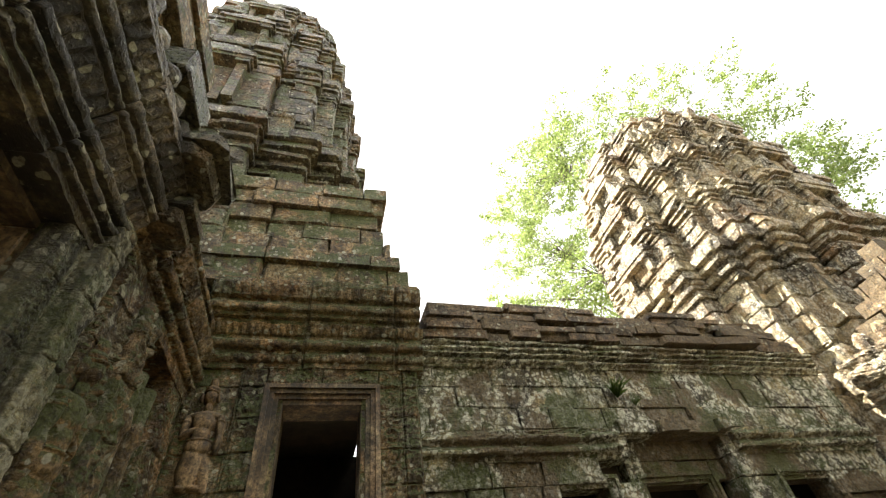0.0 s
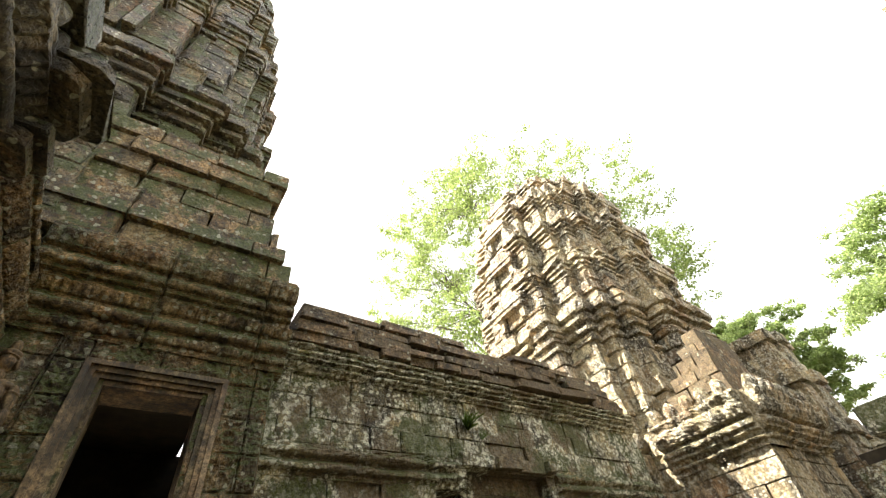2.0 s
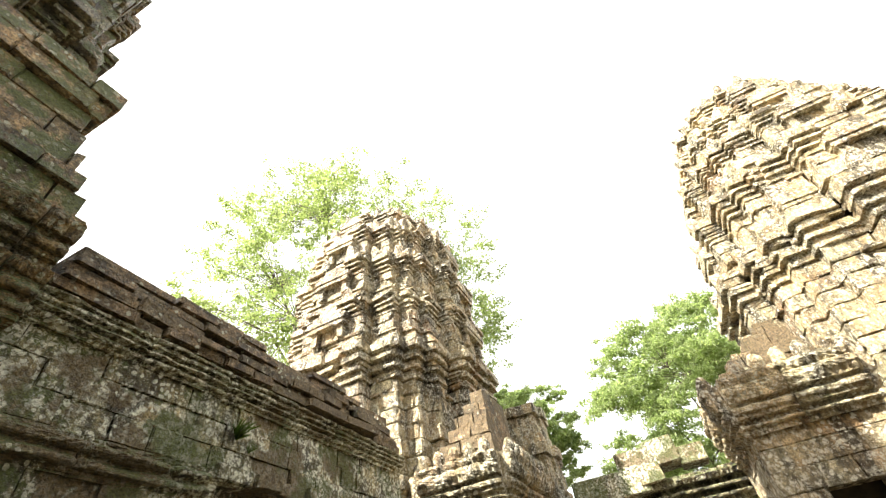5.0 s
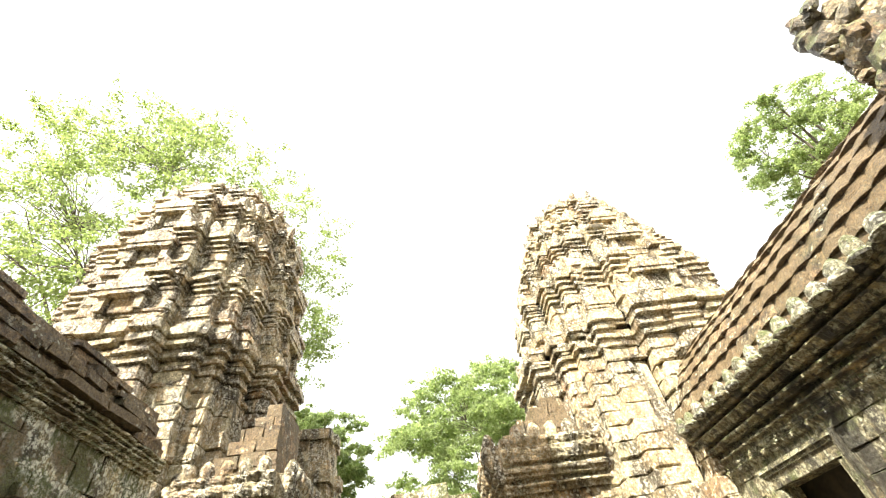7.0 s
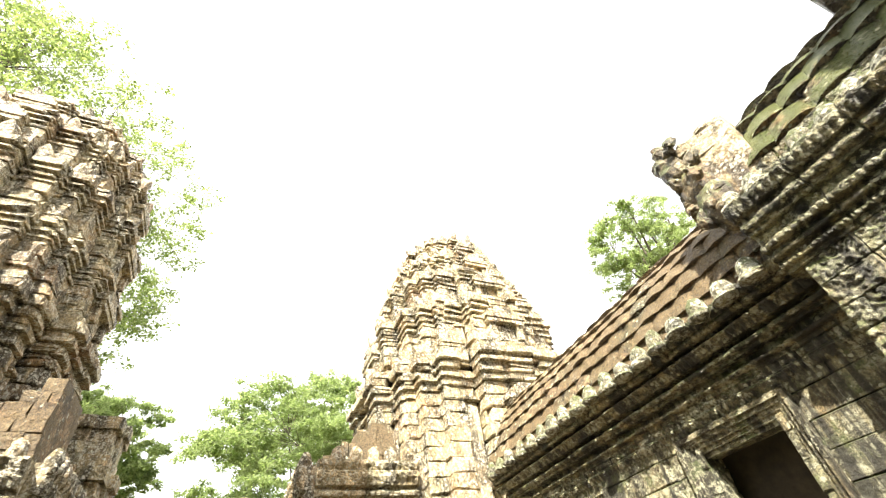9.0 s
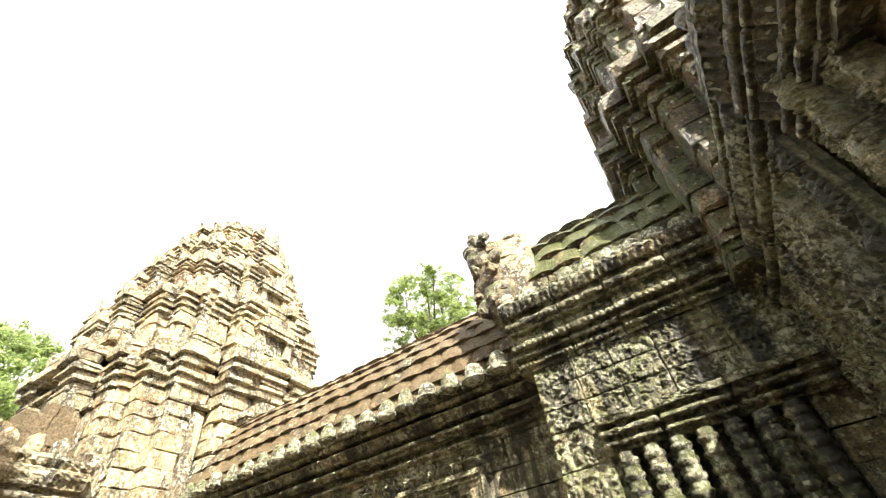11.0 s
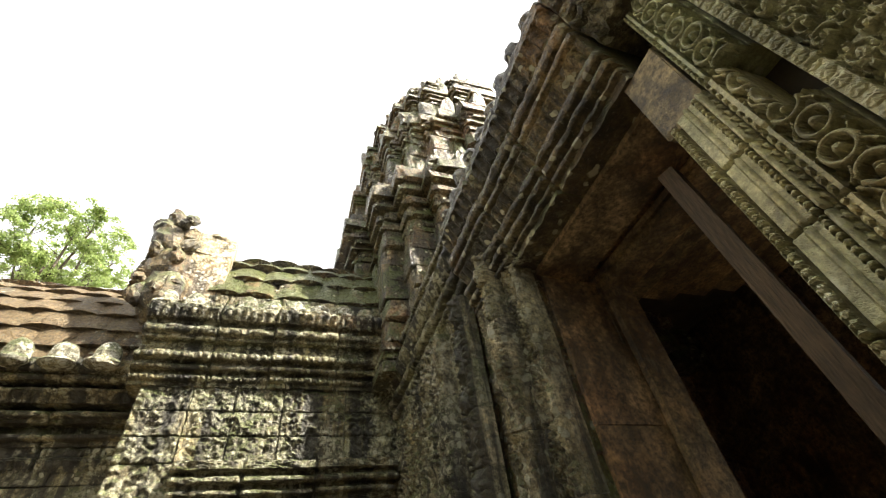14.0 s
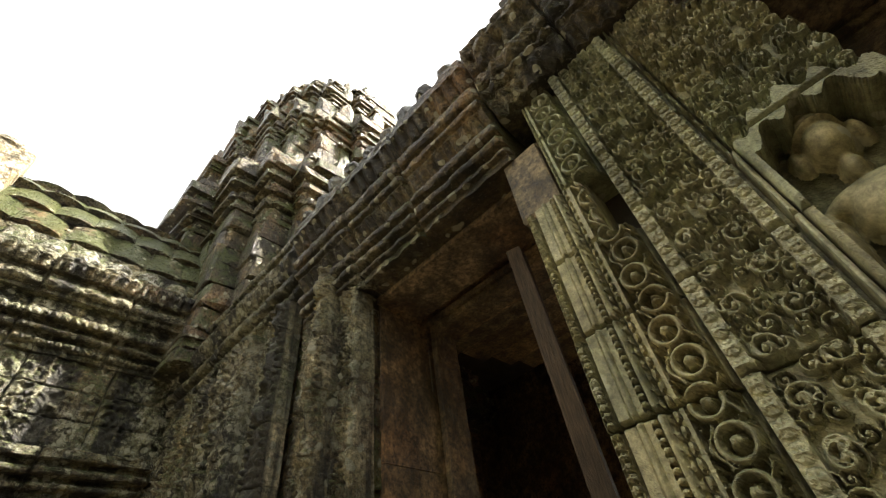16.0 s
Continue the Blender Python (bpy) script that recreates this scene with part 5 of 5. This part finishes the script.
# ---- porches of the far towers ----
def wall_porch(label, origin, along, out, width, top, gable, seed, deep=2.4):
    rng.seed(seed)
    g = thing("porch", label, "porch", (origin[0], origin[1], 0), group="porches of the towers")
    m = frame_of((origin[0], origin[1], 0), along, out)
    mas = Masonry(g, MAT_TOWER)
    prof = [(0.08, 0.05, "f"), (0.07, 0.12, "r"), (0.08, 0.06, "f"), (0.06, 0.15, "f"), (0.1, 0.2, "r"), (0.06, 0.14, "f"), (0.14, 0.26, "p"), (0.08, 0.3, "f"), (0.12, 0.28, "p"), (0.06, 0.32, "f")]
    n = round((top - 0.85) / 0.3)
    door = (width * 0.3, width * 0.7, 0.5, Z(0.9))
    side = frame_of(tuple(m @ Vector((0, 0, 0))), tuple(-Vector(out)), tuple(-Vector(along)))
    other = frame_of(tuple(m @ Vector((width, 0, 0))), tuple(-Vector(out)), along)
    for mm, u1, op in ((m, width, [door]), (side, deep, []), (other, deep, [])):
        coursed(mas, mm, 0, u1, [(0.3 * i, 0.3 * (i + 1), 0.0) for i in range(n)], op, near=(0, 9), loose=0.02)
        moulding("cornice_stone", mm, -0.05, u1 + 0.05, top - 0.85, prof, MAT_TOWER, g, 0.9, 0.05, 0.025, 0.025, seed=seed)
        for k in range(int(u1 / 0.32)):
            c = mm @ Vector((0.16 + 0.32 * k, 0.2, top))
            child("antefix", blob(tuple(c + Vector((0, 0, 0.1))), (0.12, 0.12, 0.17), rough=0.12, rings=6, sides=8), MAT_TOWER, g)
    # stump of the gable and roof
    mas.done()
    mas = Masonry(g, MAT_ROOF, piece="roof_stone", rest="roof_stones")
    z, w0, w1 = top + 0.02, 0.1, width - 0.1
    while z < gable:
        k = (z - top) / (gable - top)
        coursed(mas, m @ Matrix.Translation((0, -0.25, 0)), w0 + (width * 0.1) * k, w1 - (width * 0.62) * k, [(z, z + 0.26, -0.35 * k * k)], (), loose=0.03, depth=1.2 + 0.6 * (1 - k), near=(0, 9), length=(0.35, 0.6))
        z += 0.26
    mas.done()
    lo, hi = m @ Vector((0.3, -0.5, 0)), m @ Vector((width - 0.3, -deep, 0))
    solid("core", (min(lo.x, hi.x), min(lo.y, hi.y), 0), (max(lo.x, hi.x), max(lo.y, hi.y), top + 0.1), MAT_CORE, g)
    return g


wall_porch("sunlit tower porch with moulded cornice and broken brown gable", (8.1, 2.75), (0, 1, 0), (-1, 0, 0), 1.6, Z(2.7), Z(4.1), 91)
wall_porch("sunlit tower porch with a deep ribbed cornice", (8.2, -3.0), (0, 1, 0), (-1, 0, 0), 1.75, Z(2.75), Z(3.6), 92)


def small_turret(label, at, half, top, seed):
    """A small stepped turret of the far gallery."""
    rng.seed(seed)
    t = thing("turret", label, "turret", (at[0], at[1], 0))
    mas = Masonry(t, MAT_TOWER)
    z = 0.0
    k = 0
    while z < top:
        a = half * (1.0 - 0.06 * (z / top) + (0.14 if k % 4 == 3 else 0.0) - (0.12 if z > top * 0.85 else 0))
        for i in range(4):
            r = Matrix.Translation((at[0], at[1], z)) @ Matrix.Rotation(i * math.pi / 2, 4, "Z")
            for s in (-0.66, 0, 0.66):
                mas.add(r @ Matrix.Translation((a - 0.2 + rng.gauss(0, 0.03) + (0.08 if s == 0 else 0), s * a, 0.16)), (0.5, a * 0.68, 0.31), True)
        z += 0.32
        k += 1
    mas.done()
    solid("core", (at[0] - half * 0.7, at[1] - half * 0.7, 0), (at[0] + half * 0.7, at[1] + half * 0.7, top - 0.2), MAT_CORE, t)


small_turret("small sunlit stepped turret beside the tower", (14.3, 3.95), 0.85, Z(5.5), 93)
def ruined_gate():
    """A low gate of heavy slabs: a lintel over a window with ringed balusters, fallen roof blocks on top, a moulded wall beside it."""
    rng.seed(94)
    g = thing("ruined_gate", "low ruined stone gate with a heavy lintel over ringed balusters", "gate", (13.0, 0.5, 0))
    m = frame_of((13.0, 2.5, 0), (0, -1, 0), (-1, 0, 0))
    mas = Masonry(g, MAT_NORTH)
    coursed(mas, m, -0.7, 5.5, [(0.3 * i, 0.3 * (i + 1), 0.0) for i in range(9)], [(0.3, 1.5, 1.2, 3.1)], near=(-1, 6), loose=0.02)
    mas.done()
    for name, u, h, size in (("lintel", 0.98, 2.65, (0.9, 1.85, 0.58)), ("roof_block", 1.75, 3.1, (0.8, 0.9, 0.5)), ("roof_block", 2.45, 3.15, (0.8, 0.75, 0.62)), ("roof_block", 2.0, 2.72, (0.9, 0.6, 0.4)), ("roof_block", 3.1, 2.95, (0.7, 0.6, 0.4))):
        unit_part(name, Matrix.Translation(m @ Vector((u, 0.05, Z(h)))) @ Euler((rng.gauss(0, 0.04), 0, rng.gauss(0, 0.04))).to_matrix().to_4x4(), size, MAT_NORTH, g)
    moulding("cornice_stone", m, 1.6, 5.5, Z(1.9), [(0.1, 0.05, "f"), (0.08, 0.14, "r"), (0.1, 0.0, "f"), (0.09, 0.2, "r"), (0.1, 0.06, "f"), (0.12, 0.28, "p"), (0.08, 0.3, "f")], MAT_SOUTH, g, 0.9, 0.05, 0.025, 0.02, seed=97)
    turned = []
    for k in range(8):
        z = 1.2 + 0.22 * k
        turned += [(0.1, z), (0.15, z + 0.04), (0.15, z + 0.09), (0.11, z + 0.12), (0.13, z + 0.17), (0.1, z + 0.2)]
    for u in (0.55, 0.95, 1.3):
        v, f = lathe(turned, 12)
        o = m @ Vector((u, -0.12, 0))
        child("baluster", ([(x + o.x, y + o.y, zz) for x, y, zz in v], f), MAT_TOWER, g, "", True)
    solid("core", (13.5, -3.0, 0), (14.2, 3.1, Z(2.3)), MAT_CORE, g)


ruined_gate()


def far_gallery():
    rng.seed(95)
    g = thing("far_gallery", "low sunlit gallery closing the far side of the court", "gallery", (16.5, 0, 0))
    m = frame_of((16.2, 6, 0), (0, -1, 0), (-1, 0, 0))
    mas = Masonry(g, MAT_TOWER)
    coursed(mas, m, 0, 12, [(0.35 * i, 0.35 * (i + 1), 0.06 * (i > 8)) for i in range(11)], (), near=(0, 12), length=(0.6, 1.2), loose=0.03)
    mas.done()
    solid("core", (16.55, -6, 0), (17.5, 6, 3.8), MAT_CORE, g)


far_gallery()


# ---- weeds on the masonry ----
def weed(at, size, blades, seed):
    rng.seed(seed)
    v, f = [], []
    for _ in range(blades):
        an, ln = rng.uniform(0, 6.28), size * rng.uniform(0.5, 1.1)
        d = Vector((math.cos(an) * 0.5, math.sin(an) * 0.5 - 0.5, rng.uniform(0.3, 1.0))).normalized()
        s = d.orthogonal().normalized() * size * 0.07
        p = Vector(at)
        q = p + d * ln * 0.6
        e = p + d * ln + Vector((0, -0.03, -0.15 * ln))
        n = len(v)
        v += [tuple(p - s * 0.4), tuple(p + s * 0.4), tuple(q + s), tuple(q - s), tuple(e)]
        f += [(n, n + 1, n + 2, n + 3), (n + 3, n + 2, n + 4)]
    tagged(link_mesh("weed", v, f, MAT_GRASS), "small green tuft of weeds rooted in a wall joint", "weed", group="weeds on the walls", kind="stuff")


weed((3.64, NY - 0.04, Z(2.2)), 0.34, 60, 1)
weed((3.86, NY - 0.04, Z(2.1)), 0.16, 24, 2)


# ---- trees ----
def tree(name, label, base, height, crown_z, radius, leaves, leaf, mat, seed, squash=0.7, sprays=90, spray=0.9, hollow=0.35):
    """A tapered trunk, limbs that fork to every spray, and leaves in loose flat sprays with gaps between them."""
    rng.seed(seed)
    t = thing(name, label, "tree", base)
    fork = Vector((0, 0, crown_z - radius * squash * 0.8))
    segs = [(Vector((0, 0, 0)), fork, height * 0.016, height * 0.008)]
    heads = []
    for k in range(15):
        an = k * 2.4 + rng.uniform(-0.25, 0.25)
        up, reach = rng.uniform(0.2, 1.3), rng.uniform(0.3, 0.62)
        heads.append(fork + Vector((math.cos(an) * radius * reach, math.sin(an) * radius * reach, radius * squash * up)))
        mid = fork.lerp(heads[-1], 0.5) + Vector((rng.gauss(0, 0.3), rng.gauss(0, 0.3), -0.06 * radius))
        segs += [(fork, mid, height * 0.004, height * 0.003), (mid, heads[-1], height * 0.003, height * 0.002)]
    tips = []
    while len(tips) < sprays:
        o = Vector((rng.uniform(-1, 1), rng.uniform(-1, 1), rng.uniform(-0.8, 1)))
        if hollow < o.length < 1 and noise.noise((o.x * 2.6 + seed, o.y * 2.6, o.z * 2.6)) > -0.16:
            p = Vector((o.x * radius, o.y * radius, crown_z + o.z * radius * squash))
            h = min(heads, key=lambda q: (q - p).length)
            mid = h.lerp(p, 0.55) + Vector((rng.gauss(0, 0.3), rng.gauss(0, 0.3), 0.05 * radius))
            segs += [(h, mid, height * 0.0009, height * 0.0006), (mid, p, height * 0.0006, height * 0.0003)]
            tips += [p]
    v, f = [], []
    for p, q, r0, r1 in segs:
        d = (q - p).normalized()
        s = d.orthogonal().normalized()
        w = d.cross(s)
        n = len(v)
        for c, r in ((p, r0), (q, r1)):
            v += [tuple(c + (s * math.cos(i * math.pi / 3) + w * math.sin(i * math.pi / 3)) * r) for i in range(6)]
        f += [(n + i, n + (i + 1) % 6, n + 6 + (i + 1) % 6, n + 6 + i) for i in range(6)]
    link_mesh("trunk", v, f, MAT_BARK, t)
    r = np.random.default_rng(seed)
    pts = np.array([tuple(p) for p in tips])
    # each spray is a loose flat cloud of leaf tufts
    per = 9
    tuft = r.normal(0, 1, (len(pts), per, 3)) * np.array([spray, spray, spray * 0.4])
    who, which = r.integers(0, len(pts), leaves), r.integers(0, per, leaves)
    pos = pts[who] + tuft[who, which] + r.normal(0, 1, (leaves, 3)) * np.array([1, 1, 0.5]) * spray * 0.34
    n1 = r.normal(0, 1, (leaves, 3))
    n1 /= np.linalg.norm(n1, axis=1, keepdims=True)
    n2 = np.cross(n1, r.normal(0, 1, (leaves, 3)))
    n2 /= np.linalg.norm(n2, axis=1, keepdims=True)
    size = leaf * r.uniform(0.6, 1.3, (leaves, 1))
    fold = np.cross(n1, n2) * size * 0.18
    quad = np.stack([pos - n1 * size, pos + n2 * size * 0.5 + fold, pos + n1 * size, pos - n2 * size * 0.5 + fold], 1).reshape(-1, 3)
    link_mesh("crown", quad, [q for i in range(leaves) for q in ((4 * i, 4 * i + 1, 4 * i + 2), (4 * i, 4 * i + 2, 4 * i + 3))], mat, t)
    return t


def polar(az, d):
    return (d * math.sin(radians(az)), d * math.cos(radians(az)), 0)


tree("tree", "tall airy tree with sparse yellow-green leaves behind the tower", polar(51.5, 24), 30, 17.6, 10.6, 115000, 0.095, MAT_LEAF, 31, squash=0.98, sprays=560, spray=0.52, hollow=0.5)
tree("tree", "dense green tree beyond the gallery", polar(75.5, 34), 15, 11.5, 3.9, 60000, 0.11, MAT_LEAF2, 32, squash=1.2, sprays=110, spray=0.45, hollow=0.2)
tree("tree", "broad bright green tree beyond the court", polar(97, 40), 21, 11.9, 9.6, 170000, 0.13, MAT_LEAF2, 33, squash=0.93, sprays=330, spray=0.7, hollow=0.35)
tree("tree", "slender light green tree behind the gallery roof", polar(149.5, 24), 22, 17.6, 3.3, 30000, 0.08, MAT_LEAF2, 34, squash=0.95, sprays=75, spray=0.36, hollow=0.2)
